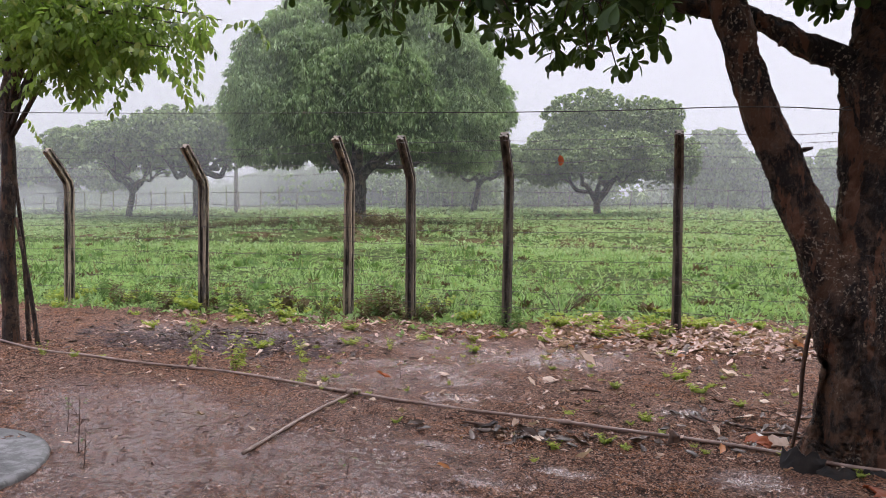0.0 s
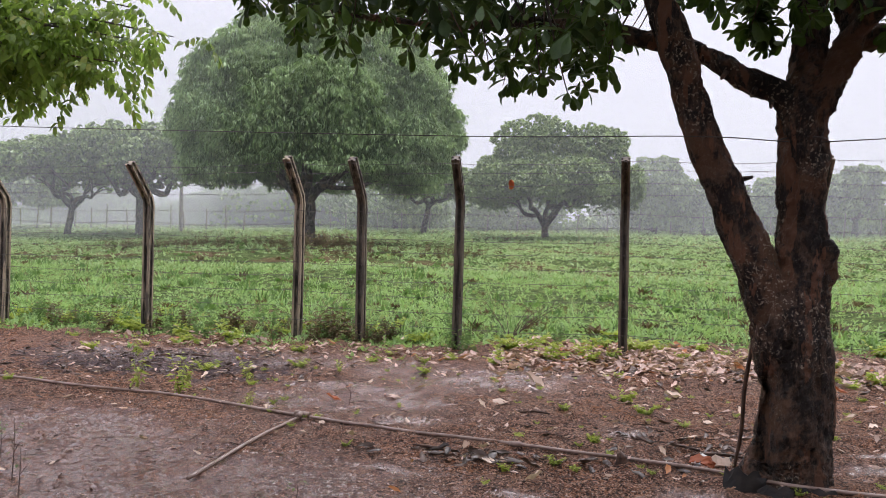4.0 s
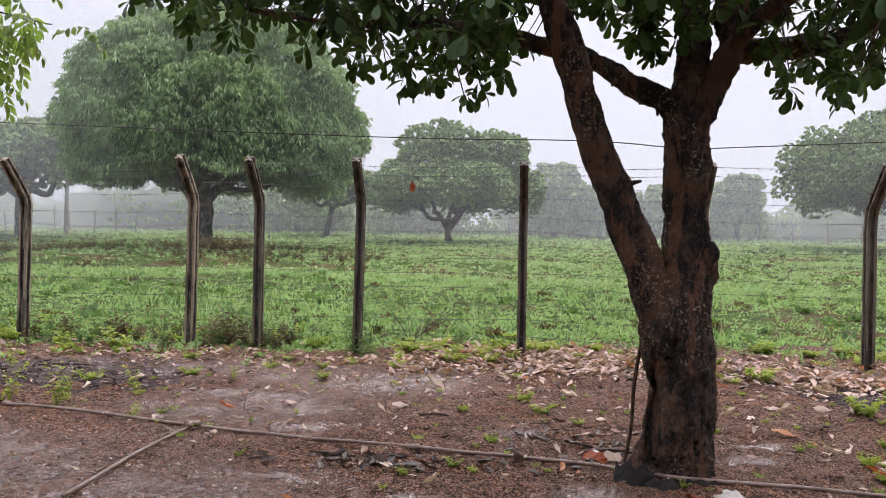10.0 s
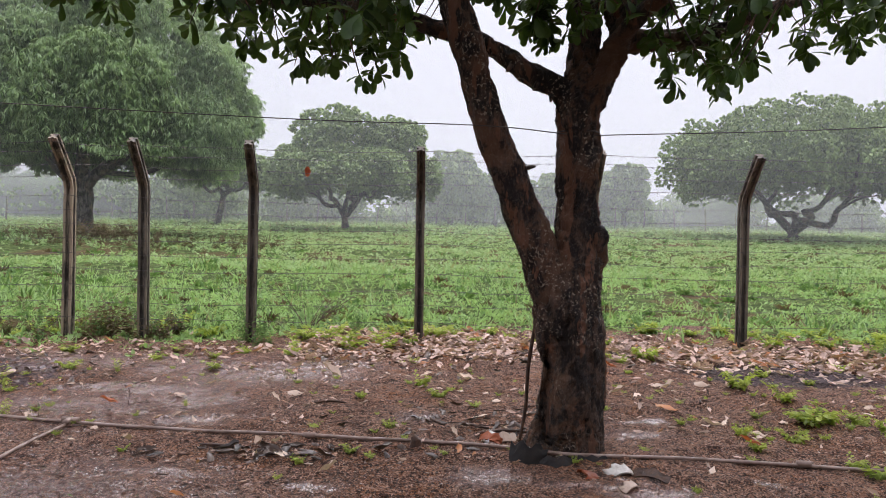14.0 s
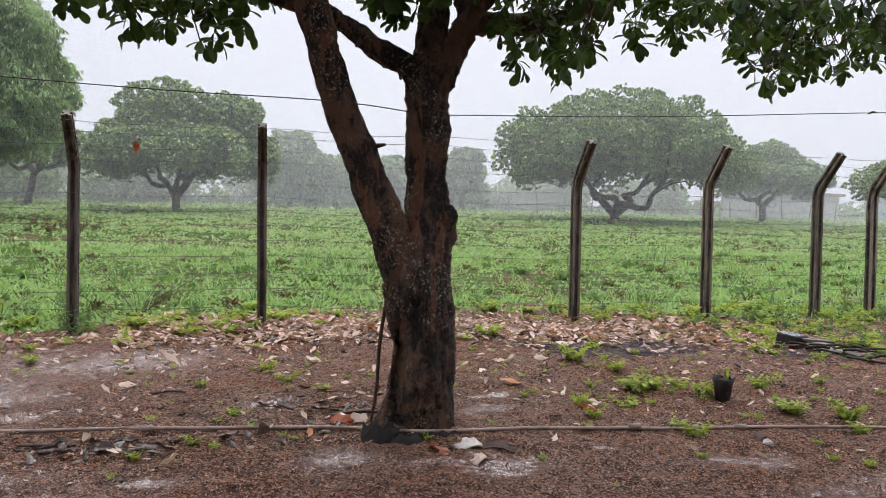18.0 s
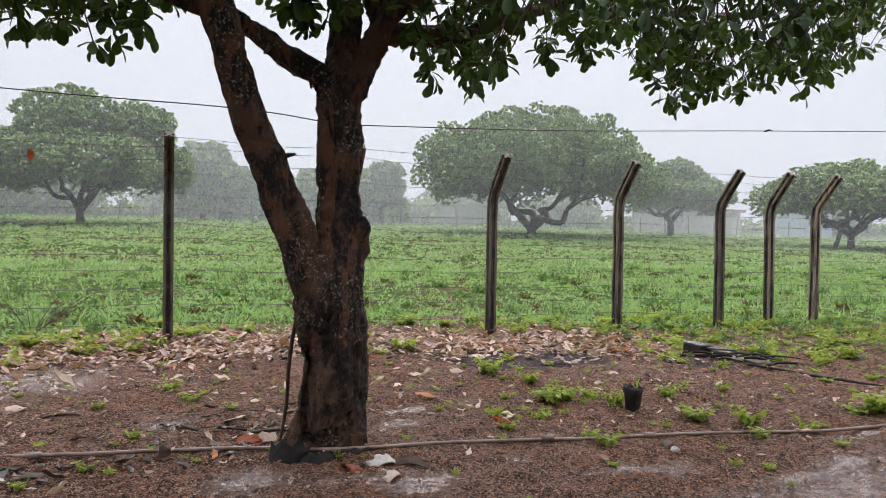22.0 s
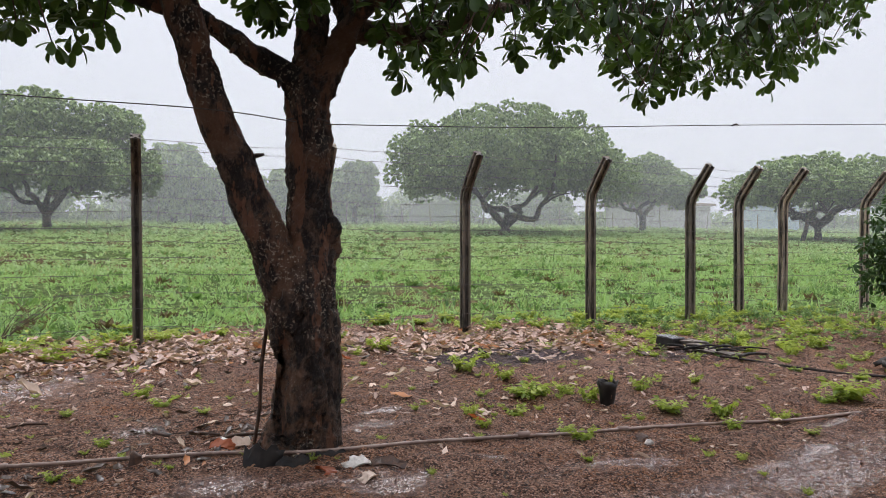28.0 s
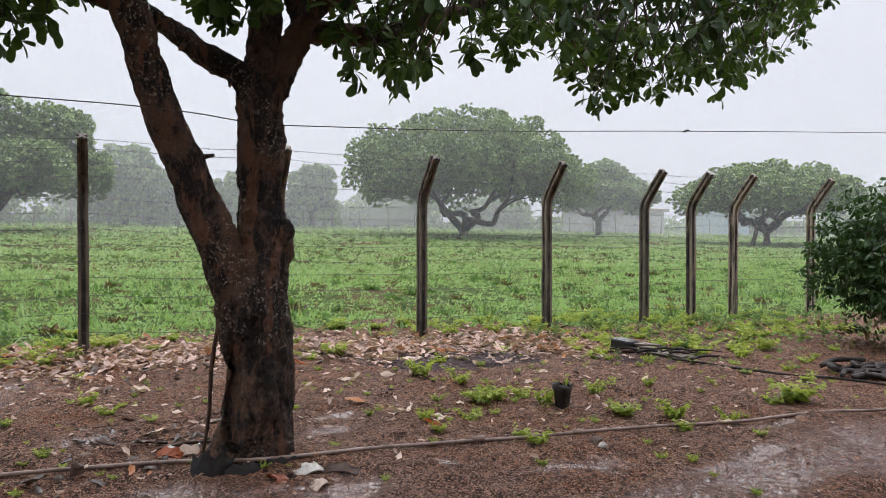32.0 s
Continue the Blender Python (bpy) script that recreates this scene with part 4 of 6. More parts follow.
def yard_tree():
    base = on(-5.85, 4.65)
    tree = thing("yard_tree", base, "slender dark-stemmed tree with light green pinnate leaves, by the fence", "tree")
    inv = Matrix.Translation(tuple(-c for c in base))
    bx, by, bz = base

    def limb(name, pts, seg=12, seed=0, per=6):
        me = mesh_np(name, *tube(pts, seg, per, 0.06, seed), DARK_BARK)
        me.transform(inv)
        part(name, me, tree)
    limb("trunk", ((bx, by, bz - 0.2, 0.1), (bx + 0.01, by, bz + 0.15, 0.075), (bx - 0.03, by, bz + 0.9, 0.068), (bx + 0.0, by, bz + 1.6, 0.062), (bx - 0.02, by, bz + 2.2, 0.06), (bx + 0.05, by, bz + 2.6, 0.045), (bx + 0.1, by, bz + 3.6, 0.025)), 14, 1)
    ends = ((1.65, 0.0, 2.66), (1.4, -0.45, 2.64), (1.0, -0.7, 2.72), (1.65, 0.1, 2.95), (1.8, 0.2, 3.3), (1.4, -0.3, 3.0), (0.7, -0.5, 2.9), (1.7, -0.3, 3.5), (0.6, 0.5, 2.95), (-0.8, -0.3, 3.0), (0.5, -0.8, 3.0), (1.0, -0.2, 3.4), (1.75, -0.15, 2.42), (1.5, -0.2, 2.36), (1.2, -0.15, 2.4), (0.95, -0.2, 2.36), (1.8, -0.1, 2.62), (2.25, -0.15, 2.6), (1.1, 0.1, 2.55), (0.8, -0.3, 2.5), (1.55, 0.0, 2.65))
    r = np.random.RandomState(5)
    leaves, stalks = [], []
    frond_pieces = []
    for sgn in (-1, 1):
        k = np.arange(5)
        yaw = sgn * (1.05 - 0.08 * k) + r.uniform(-0.25, 0.25, 5)
        frond_pieces.append(scatter(PINNA, turns(yaw, r.uniform(0.1, 0.8, 5), r.uniform(-0.4, 0.4, 5)), np.stack([0.04 + 0.062 * k + 0.014 * sgn, 0 * k, -0.004 * k * k], 1), 0.75 + 0.4 * r.rand(5)))
    frond_pieces.append(scatter(PINNA, turns([0.0], [0.6]), [(0.34, 0, -0.08)], [1.0]))
    frond = join(frond_pieces)
    for i, (dx, dy, dz) in enumerate(ends):
        s = (bx + 0.01, by, bz + 1.85 + 0.06 * i)
        e = (bx + dx + 0.12, by + dy, bz + dz + 0.12)
        m = ((s[0] + e[0]) / 2, (s[1] + e[1]) / 2, max(s[2], e[2]) + 0.1)
        limb("limb", ((*s, 0.026), (*m, 0.012), (*e, 0.004)), 8, i)
        n = 36
        t = r.uniform(0.3, 1.0, n)
        p = np.array(s)[None] * ((1 - t) ** 2)[:, None] + 2 * np.array(m)[None] * (t * (1 - t))[:, None] + np.array(e)[None] * (t * t)[:, None]
        p += r.normal(0, 1, (n, 3)) * (0.19, 0.24, 0.15)
        leaves.append(scatter(frond, turns(r.uniform(0, 6.3, n), r.uniform(-0.3, 0.9, n), r.uniform(-0.5, 0.5, n)), p, r.uniform(0.5, 0.85, n)))
    me = mesh_np("crown", *join(leaves), NEEM_LEAF)
    me.transform(inv)
    tagged(part("crown", me, tree, "loose light green crown of small paired leaves"), kind="stuff")


yard_tree()
for i, (x, y, dx, dy, ln) in enumerate(((-5.66, 4.68, -0.2, 0.02, 1.75), (-5.52, 4.65, -0.25, 0.0, 1.2))):
    b = on(x, y, -0.05)
    me = mesh_np("stake", *tube(((0, 0, 0, 0.022), (dx * 0.5 + 0.02, dy, ln * 0.5, 0.02), (dx, dy, ln, 0.016)), 8, 5, 0.06, i), DARK_BARK)
    ob = new("stake", me)
    ob.location = b
    tagged(ob, "thin dark wooden stake leaning on the slender tree", "stake", "stakes by the tree")


# ---- trees on the meadow ----
def field_tree(name, place, label, trunk_r, fork_z, crown, leaf, clumps, per_clump, seed, material, stems=3, inner=0.5, spread=(0.3, 1.3), flat=0.35, lean=0.0, lobes=34, blade=ROUND, domes=(), arch=1.1):
    """crown: (half width, bottom, top). Lobes make an uneven outline; leaf is the length of one leaf."""
    r = np.random.RandomState(seed)
    tree = thing(name, place, label, "tree")
    half, lo, hi = crown
    kink = np.random.RandomState(seed + 900)
    starts = [(lean * fork_z, 0, fork_z)]
    part("trunk", mesh_np("trunk", *tube(((0, 0, -0.3, trunk_r * 1.4), (0.02, 0, 0.2, trunk_r), (lean * fork_z * 0.6, 0, fork_z * 0.6, trunk_r * 0.9), (lean * fork_z, 0, fork_z, trunk_r * 0.85)), 12, 4, 0.08, seed), FAR_BARK), tree)
    for i in range(stems):
        a = i * 6.283 / stems + r.uniform(-0.3, 0.3)
        reach = half * r.uniform(0.45, 0.7)
        s = starts[0]
        e = (s[0] + reach * math.cos(a), reach * math.sin(a), lo + (hi - lo) * r.uniform(0.35, 0.6))
        m = (s[0] + reach * 0.5 * math.cos(a + 0.4), reach * 0.5 * math.sin(a + 0.4), fork_z + (e[2] - fork_z) * r.uniform(0.18, 0.4))
        bend = (s[0] + reach * 0.22 * math.cos(a - 0.4), reach * 0.22 * math.sin(a - 0.4), fork_z + (m[2] - fork_z) * 0.55)
        part("limb", mesh_np("limb", *tube(((*s[:2], s[2] - 0.15, trunk_r * 0.75), (*bend, trunk_r * 0.62), (*(np.array(bend) * 0.5 + np.array(m) * 0.5 + kink.normal(0, 0.07 * reach, 3)), trunk_r * 0.55), (*m, trunk_r * 0.46), (*(np.array(m) * 0.5 + np.array(e) * 0.5 + kink.normal(0, 0.08 * reach, 3)), trunk_r * 0.32), (*e, trunk_r * 0.15)), 9, 4, 0.16, seed + i), FAR_BARK), tree)
        for q in range(2):
            t = a + r.uniform(-0.9, 0.9)
            g = (m[0] + reach * 0.5 * math.cos(t), m[1] + reach * 0.5 * math.sin(t), m[2] + (hi - lo) * r.uniform(0.12, 0.3))
            part("limb", mesh_np("limb", *tube(((*m, trunk_r * 0.28), ((m[0] + g[0]) / 2, (m[1] + g[1]) / 2, (m[2] + g[2]) / 2 + 0.2, trunk_r * 0.2), (*g, trunk_r * 0.08)), 6, 4, 0.1, seed + 7 * i + q), FAR_BARK), tree)
    # bumpy lobes over one or more domes, open below
    spots = []
    for dx, dy, dw, dlo, dhi in domes or ((0, 0, half, lo, hi),):
        k = max(6, int(lobes * (dw / half) ** 2))
        az = np.arange(k) * 2.4 + r.uniform(-0.3, 0.3, k)
        up = -0.28 + 1.26 * (np.arange(k) + 0.5) / k
        zc = dlo + (dhi - dlo) * flat
        lr = dw * r.uniform(0.45, 1.5, k) * 1.6 / math.sqrt(k)
        rad = (dw - 0.95 * lr) * np.clip(1 - up ** 2, 0, 1) ** 0.42 * r.uniform(0.72, 1.04, k)
        lz = np.where(up > 0, zc + up * (dhi - zc - 0.8 * lr), zc + up / 0.28 * (zc - dlo) * 0.75) + r.normal(0, 0.03 * (dhi - dlo), k)
        spots.append(np.stack([dx + lean * fork_z + rad * np.cos(az), dy + rad * np.sin(az), lz, lr, np.cos(az), np.sin(az), 0 * az + dlo, np.abs(lr) ** 2], 1))
    spots = np.concatenate(spots)
    n = clumps
    w = r.choice(len(spots), n, p=spots[:, 7] / spots[:, 7].sum())
    c = spots[w]
    d = r.normal(0, 1, (n, 3))
    d[:, 2] += 0.35
    d[:, :2] += 0.5 * c[:, 4:6]
    d /= np.linalg.norm(d, axis=1)[:, None]
    shell = r.uniform(inner, 1.08, n) ** 0.6
    p = c[:, :3] + d * (c[:, 3] * shell)[:, None] * (1, 1, 0.75)
    core = r.rand(n) < 0.15
    p[core] = p[core] * (r.uniform(0.35, 0.85, core.sum())[:, None] * (1, 1, 0) + (0, 0, 1)) - (0, 0, 0.12 * (hi - lo))
    vault = arch * np.clip(1 - (p[:, 0] ** 2 + p[:, 1] ** 2) / (0.75 * half) ** 2, 0, 1)
    p[:, 2] = np.maximum(p[:, 2], c[:, 6] - 0.2 + vault + 0.3 * np.abs(r.normal(0, 1, n)))
    shapes = [rosette(blade, per_clump, spread, r, leaf) for _ in range(4)]
    pieces = []
    for j in range(4):
        s = slice(j, n, 4)
        m = len(p[s])
        pieces.append(scatter(shapes[j], turns(r.uniform(0, 6.3, m), r.uniform(-0.4, 0.4, m)), p[s], r.uniform(0.8, 1.25, m)))
    me = mesh_np("crown", *join(pieces), material)
    tagged(part("crown", me, tree), kind="stuff")
    return tree




def mango_tree(place):
    """A round, dense crown of puffs; each puff is a dome of whorls of narrow hanging leaves."""
    r = np.random.RandomState(101)
    tree = thing("mango_tree", place, "large round mango tree with drooping green leaves on the meadow", "tree")
    part("trunk", mesh_np("trunk", *rough_wood(tube(((0, 0, -0.4, 0.58), (0, 0, 0.15, 0.45), (0.02, 0, 0.9, 0.4), (0, 0, 1.7, 0.42), (-0.02, 0, 2.1, 0.36), (0, 0, 3.2, 0.22), (0.1, 0, 5.5, 0.1)), 20, 6, 0.06, 1), 0.05, 2.2, 5), MANGO_BARK), tree)
    arms = (((-0.1, -0.1, 1.6), (-0.75, -0.2, 2.5), (-1.5, -0.3, 3.3), (-3.2, -0.5, 4.6), 0.2), ((0.12, -0.1, 1.75), (0.7, -0.2, 2.35), (1.5, -0.4, 2.75), (3.4, -0.6, 4.2), 0.19), ((0, 0.1, 1.9), (-0.3, 0.9, 3.0), (-0.9, 1.9, 4.0), (-1.6, 3.4, 5.4), 0.18), ((0, 0.1, 1.9), (0.7, 0.8, 2.9), (1.4, 1.7, 3.7), (2.6, 3.0, 5.2), 0.17), ((-0.05, -0.15, 1.8), (-0.5, -1.0, 2.8), (-1.0, -2.0, 3.6), (-1.7, -3.6, 4.8), 0.16), ((0.05, -0.2, 1.9), (0.6, -1.0, 2.75), (1.0, -2.2, 3.4), (1.8, -3.7, 4.6), 0.15), ((0.9, -0.25, 2.45), (2.3, -0.6, 2.35), (3.4, -0.9, 2.6), (5.0, -1.2, 3.2), 0.09))
    for i, (a, b, c, d, w) in enumerate(arms):
        part("limb", mesh_np("limb", *tube(((*a, w * 1.15), (*b, w), (*c, w * 0.75), (*d, w * 0.3)), 10, 6, 0.1, i), MANGO_BARK), tree)
    k = 190
    az = np.arange(k) * 2.39996 + r.uniform(-0.25, 0.25, k)
    up = np.clip(-0.72 + 1.7 * (np.arange(k) + 0.5) / k + r.normal(0, 0.04, k), -0.75, 0.985)
    side = np.sqrt(1 - up ** 2) ** 0.9
    lump = r.uniform(0.8, 1.5, k)
    fit = r.uniform(0.9, 1.02, k)
    reach = (6.05 + 0.3 * np.sin(3 * az + 1)) * side * fit - lump * 0.8 * side
    rise = np.where(up > 0, 5.55 * up * fit - lump * 0.7 * up, 2.0 * up)
    centre = np.stack([reach * np.cos(az), reach * np.sin(az), 4.55 + rise], 1)
    out = np.stack([np.cos(az) * side, np.sin(az) * side, np.maximum(up, -0.2)], 1)
    n = 27000
    w = r.choice(k, n, p=lump ** 2 / (lump ** 2).sum())
    d = r.normal(0, 1, (n, 3)) + 0.8 * out[w] + (0, 0, 0.35)
    d /= np.linalg.norm(d, axis=1)[:, None]
    p = centre[w] + d * (lump[w] * r.uniform(0.7, 1.06, n))[:, None] * (1, 1, 0.8)
    # the shaded inside of the crown
    m = 5200
    a, q = r.uniform(0, 6.3, m), 5.6 * r.rand(m) ** 0.5
    inside = np.stack([q * np.cos(a), q * np.sin(a), 3.3 + r.rand(m) * np.maximum(5.6 * np.sqrt(np.clip(1 - (q / 6.3) ** 2, 0, 1)) - 0.3, 0.3)], 1)
    # hanging fringe round the foot of the crown
    h = 2600
    a, q = r.uniform(0, 6.3, h), 5.8 * r.uniform(0.3, 1.0, h) ** 0.6
    fringe = np.stack([q * np.cos(a), q * np.sin(a), 2.65 + 0.3 * np.sin(7 * a + q) + 1.3 * np.clip(1 - (q / 4.8) ** 2, 0, 1) + 0.5 * r.rand(h) ** 0.6], 1)
    p = np.concatenate([p, inside, fringe])
    a, q = np.arctan2(p[:, 1], p[:, 0]), np.hypot(p[:, 0], p[:, 1])
    foot = 2.6 + 0.28 * np.sin(5 * a + 1) + 0.2 * np.sin(13 * a) + 1.2 * np.clip(1 - (q / 4.8) ** 2, 0, 1)
    p[:, 2] = np.where(p[:, 2] < foot, foot + 0.5 * r.rand(len(p)), p[:, 2])
    p[:, 0] += 0.5
    shapes = [rosette(SLIM, 9, (0.2, 1.4), r, 0.23) for _ in range(6)]
    pieces = []
    for j in range(6):
        at = p[j::6]
        pieces.append(scatter(shapes[j], turns(r.uniform(0, 6.3, len(at)), r.uniform(-0.4, 0.4, len(at))), at, r.uniform(0.75, 1.25, len(at))))
    tagged(part("crown", mesh_np("crown", *join(pieces), MANGO_LEAF), tree, "dense round crown of narrow hanging leaves"), kind="stuff")


mango_tree(on(-13.25, 28.6))
FAR = "broad round-crowned tree fading into the rain mist"
field_tree("field_tree", on(-4.2, 41.5), "broad tree with a double-humped crown fading into the rain mist", 0.22, 0.9, (5.0, 1.9, 7.0), 0.185, 17000, 8, 102, FAR_LEAF, 5, lobes=75, domes=((-0.7, 0, 3.0, 3.0, 7.45), (2.7, 0.2, 2.4, 2.9, 6.75), (0.3, 0, 5.1, 1.9, 4.9), (-2.9, -0.5, 1.8, 2.2, 5.0), (4.0, 0.3, 1.6, 2.2, 4.8)))
field_tree("field_tree", on(21.0, 39.5), "broad umbrella-shaped tree with a short forked trunk on the meadow", 0.3, 0.5, (8.0, 2.4, 7.6), 0.185, 24000, 8, 103, FAR_LEAF, 4, lean=0.1, lobes=130, domes=((0.2, 0, 6.6, 2.6, 8.1), (0.3, 0, 7.8, 2.3, 6.2), (-5.2, 0, 2.6, 2.5, 6.6), (7.4, 0.3, 1.3, 2.6, 6.5), (3.4, -0.6, 4.0, 2.4, 7.5)))
field_tree("field_tree", on(34.2, 43.0), FAR, 0.26, 1.3, (4.2, 2.0, 6.0), 0.22, 6500, 8, 104, FAR_LEAF, 3, lobes=60, domes=((0.4, 0, 2.6, 2.4, 6.0), (0.5, 0, 4.3, 2.0, 4.7), (2.5, 0, 1.7, 2.5, 5.2)))
field_tree("field_tree", on(35.6, 29.3), FAR, 0.2, 0.9, (5.8, 1.9, 5.2), 0.19, 10500, 8, 105, FAR_LEAF, 5, lobes=80, domes=((0.2, 0, 5.6, 2.0, 4.3), (-2.9, 0, 2.2, 2.2, 4.8), (0.2, 0, 2.7, 2.4, 5.3), (4.0, 0, 2.0, 2.2, 5.2)), arch=0.9)
field_tree("field_tree", on(33.3, 28.3), "thin leaning tree beside a broad crown, in mist", 0.13, 1.2, (2.4, 2.1, 4.2), 0.2, 1500, 8, 106, FAR_LEAF, 3, lean=0.3)
field_tree("field_tree", on(-25.5, 34.2), FAR, 0.28, 2.2, (5.0, 2.9, 6.3), 0.24, 4800, 8, 107, FAR_LEAF, 5, lobes=40)
field_tree("field_tree", on(-29.5, 33.4), "open-crowned tree with several bare leaning stems", 0.18, 1.6, (4.6, 2.9, 5.4), 0.26, 3800, 8, 108, FAR_LEAF, 5, lean=0.2, lobes=50)
field_tree("field_tree", on(-13.5, 49.0), FAR, 0.22, 2.2, (4.4, 2.7, 5.2), 0.28, 3400, 8, 109, FAR_LEAF, 4, lean=0.2)
field_tree("field_tree", on(-41, 40), FAR, 0.28, 1.8, (5.4, 2.0, 4.6), 0.38, 3200, 8, 110, FAR_LEAF, 4)
# a misty belt of trees and thicket behind the meadow
r = np.random.RandomState(77)
for i, (x, y, h, w) in enumerate(((-62, 55, 5, 8), (-50, 62, 4, 7), (-34, 60, 4.2, 8), (-27, 62, 4.2, 8), (-19, 60, 4.0, 7), (-8, 62, 3.8, 7), (2.6, 58, 6.4, 4.2), (6.4, 60, 4.8, 4.6), (10.8, 60, 4.7, 2.8), (14, 64, 3.6, 6), (16.7, 58, 5.7, 3.4), (27, 66, 4, 7), (37, 64, 3.6, 6), (50, 62, 4, 7), (62, 54, 5, 6), (74, 48, 6, 7), (2, 70, 5, 7), (-14, 72, 4, 8))):
    field_tree("far_tree", on(x, y), "pale grey-green tree of the far belt in rain mist", 0.25, 1.2, (w * 0.75, 0.3, h), 0.36, 1900, 7, 200 + i, FAR_LEAF, 3, flat=0.3, lobes=22)
n = 5200
x = r.uniform(-90, 100, n)
y = 68 - 0.0028 * x * x + r.normal(0, 2.0, n)
h = 1.5 + 0.7 * np.sin(0.11 * x) + 0.7 * np.sin(0.31 * x + 1)
z = ground_z(x, y) + np.maximum(h, 0.8) * r.rand(n)
shape = rosette(LANCE, 7, (0.1, 1.3), r, 0.8)
tagged(new("far_thicket", mesh_np("far_thicket", *scatter(shape, turns(r.uniform(0, 6.3, n), r.uniform(-0.5, 0.5, n)), np.stack([x, y, z], 1), r.uniform(0.8, 1.5, n)), FAR_LEAF)), "low grey-green thicket along the far side of the meadow", "thicket", kind="stuff")


# ---- far fence, pole and houses ----
far_fence = thing("far_fence", (0, 56, 0), "distant fence of thin grey posts in the mist", "fence")
r = np.random.RandomState(4)
fp = [mesh_np("far_post", *tri(tube(((0, 0, -0.3, 0.055), (0.01, 0, 0.8, 0.05), (0.0, 0, h, 0.045)), 6, 2, 0.1, i)), TIMBER) for i, h in enumerate((1.4, 1.6, 1.8))]
for i, x in enumerate(np.concatenate([np.arange(-58, -18, 1.35), np.arange(-17, 62, 2.3)])):
    y = 56 - 0.0025 * x * x + r.normal(0, 0.2) + (-9 if x < -25 else 0)
    part("far_post", fp[i % 3], far_fence, m=pose(x, y - 56, float(ground_z(x, y)), r.normal(0, 3), r.normal(0, 3), 0))
pole = new("utility_pole", mesh_np("utility_pole", *tube(((0, 0, -0.3, 0.13), (0, 0, 3, 0.11), (0, 0, 6.3, 0.09)), 10, 3), TIMBER))
pole.location = on(-27.5, 41)
tagged(pole, "tall grey utility pole in the mist", "pole")


def house(x, y, w, h, wall, label):
    ob = thing("house", on(x, y), label, "house")
    part("wall", mesh_np("wall", *box(-w / 2, w / 2, -2, 2, -0.3, h, 0.02), wall, False), ob)
    part("roof", mesh_np("roof", *box(-w / 2 - 0.3, w / 2 + 0.3, -2.4, 2.4, h, h + 0.25, 0.05), TILE, False), ob)
    for dx in (-w * 0.28, w * 0.25):
        win = part("window", mesh_np("window", *box(dx - 0.4, dx + 0.4, -2.06, -2.0, 1.0, 2.0, 0.01), TIMBER, False), ob)
        part("shutter", mesh_np("shutter", *box(dx - 0.34, dx + 0.34, -2.09, -2.063, 1.06, 1.94, 0.01), wall, False), win)


house(45.5, 55, 9, 2.1, PLASTER, "low whitewashed farm house far off in the mist")
house(57.0, 52.5, 3.2, 2.6, BLUE, "small pale blue shed far off in the mist")

# ---- overhead line tied to the cashew trunk ----
line = thing("overhead_wire", (0.84, 3.42, 1.66), "thin dark wire strung between the trees", "wire")
o = np.array(line.location)


def strand(pts):
    p = np.array(pts, float)
    p[:, :3] -= o
    part("strand", mesh_np("strand", *tube(p, 5, 10), WIRE), line)


strand(((-5.85, 4.6, 2.02, 0.003), (-3.9, 4.2, 1.885, 0.003), (-0.9, 3.62, 1.698, 0.003), (0.27, 3.36, 1.642, 0.003), (0.76, 3.44, 1.62, 0.003)))
strand(((0.9, 3.47, 1.62, 0.003), (2.2, 3.52, 1.69, 0.003), (3.9, 3.6, 1.82, 0.003), (6.2, 3.6, 1.97, 0.003), (10, 3.6, 2.2, 0.003)))
part("tie", mesh_np("tie", *tube(((3.87 - o[0], 3.6 - o[1], 1.81 - o[2], 0.004), (3.9 - o[0], 3.59 - o[1], 1.825 - o[2], 0.008), (3.94 - o[0], 3.6 - o[1], 1.822 - o[2], 0.004)), 6, 3, 0.2), WIRE), line)
loop = [(0.845 + 0.113 * math.cos(a) - o[0], 3.56 + 0.113 * math.sin(a) - o[1], 1.645 - o[2], 0.004) for a in np.linspace(0, 2 * math.pi, 17)]
part("loop", mesh_np("loop", *tube(loop, 5, 1), WIRE), line)


# ---- things in the yard ----
def ground_pipe(name, pts, radius, material, label, seed, up=0.006, category="pipe"):
    line2 = smooth_line([(x, y) for x, y in pts], 24)
    run = np.concatenate([[0], np.cumsum(np.hypot(*np.diff(line2, axis=0).T))])
    even = np.arange(0, run[-1], 0.04)
    line2 = np.stack([np.interp(even, run, line2[:, 0]), np.interp(even, run, line2[:, 1])], 1)
    base = on(*pts[0])
    bed = surface(line2[:, 0], line2[:, 1])
    lie = np.convolve(np.pad(bed, 4, mode="edge"), np.ones(9) / 9, "valid")
    lie = np.maximum(lie, bed - radius * 0.6)
    lie = np.convolve(np.pad(lie, 9, mode="edge"), np.ones(19) / 19, "valid")
    p = [(x - base[0], y - base[1], h + up + radius * 0.8 - base[2], radius) for (x, y), h in zip(line2, lie)]
    ob = thing(name, base, label, category)
    return part("pipe", mesh_np("pipe", *tube(p, 10, 1), material), ob), base


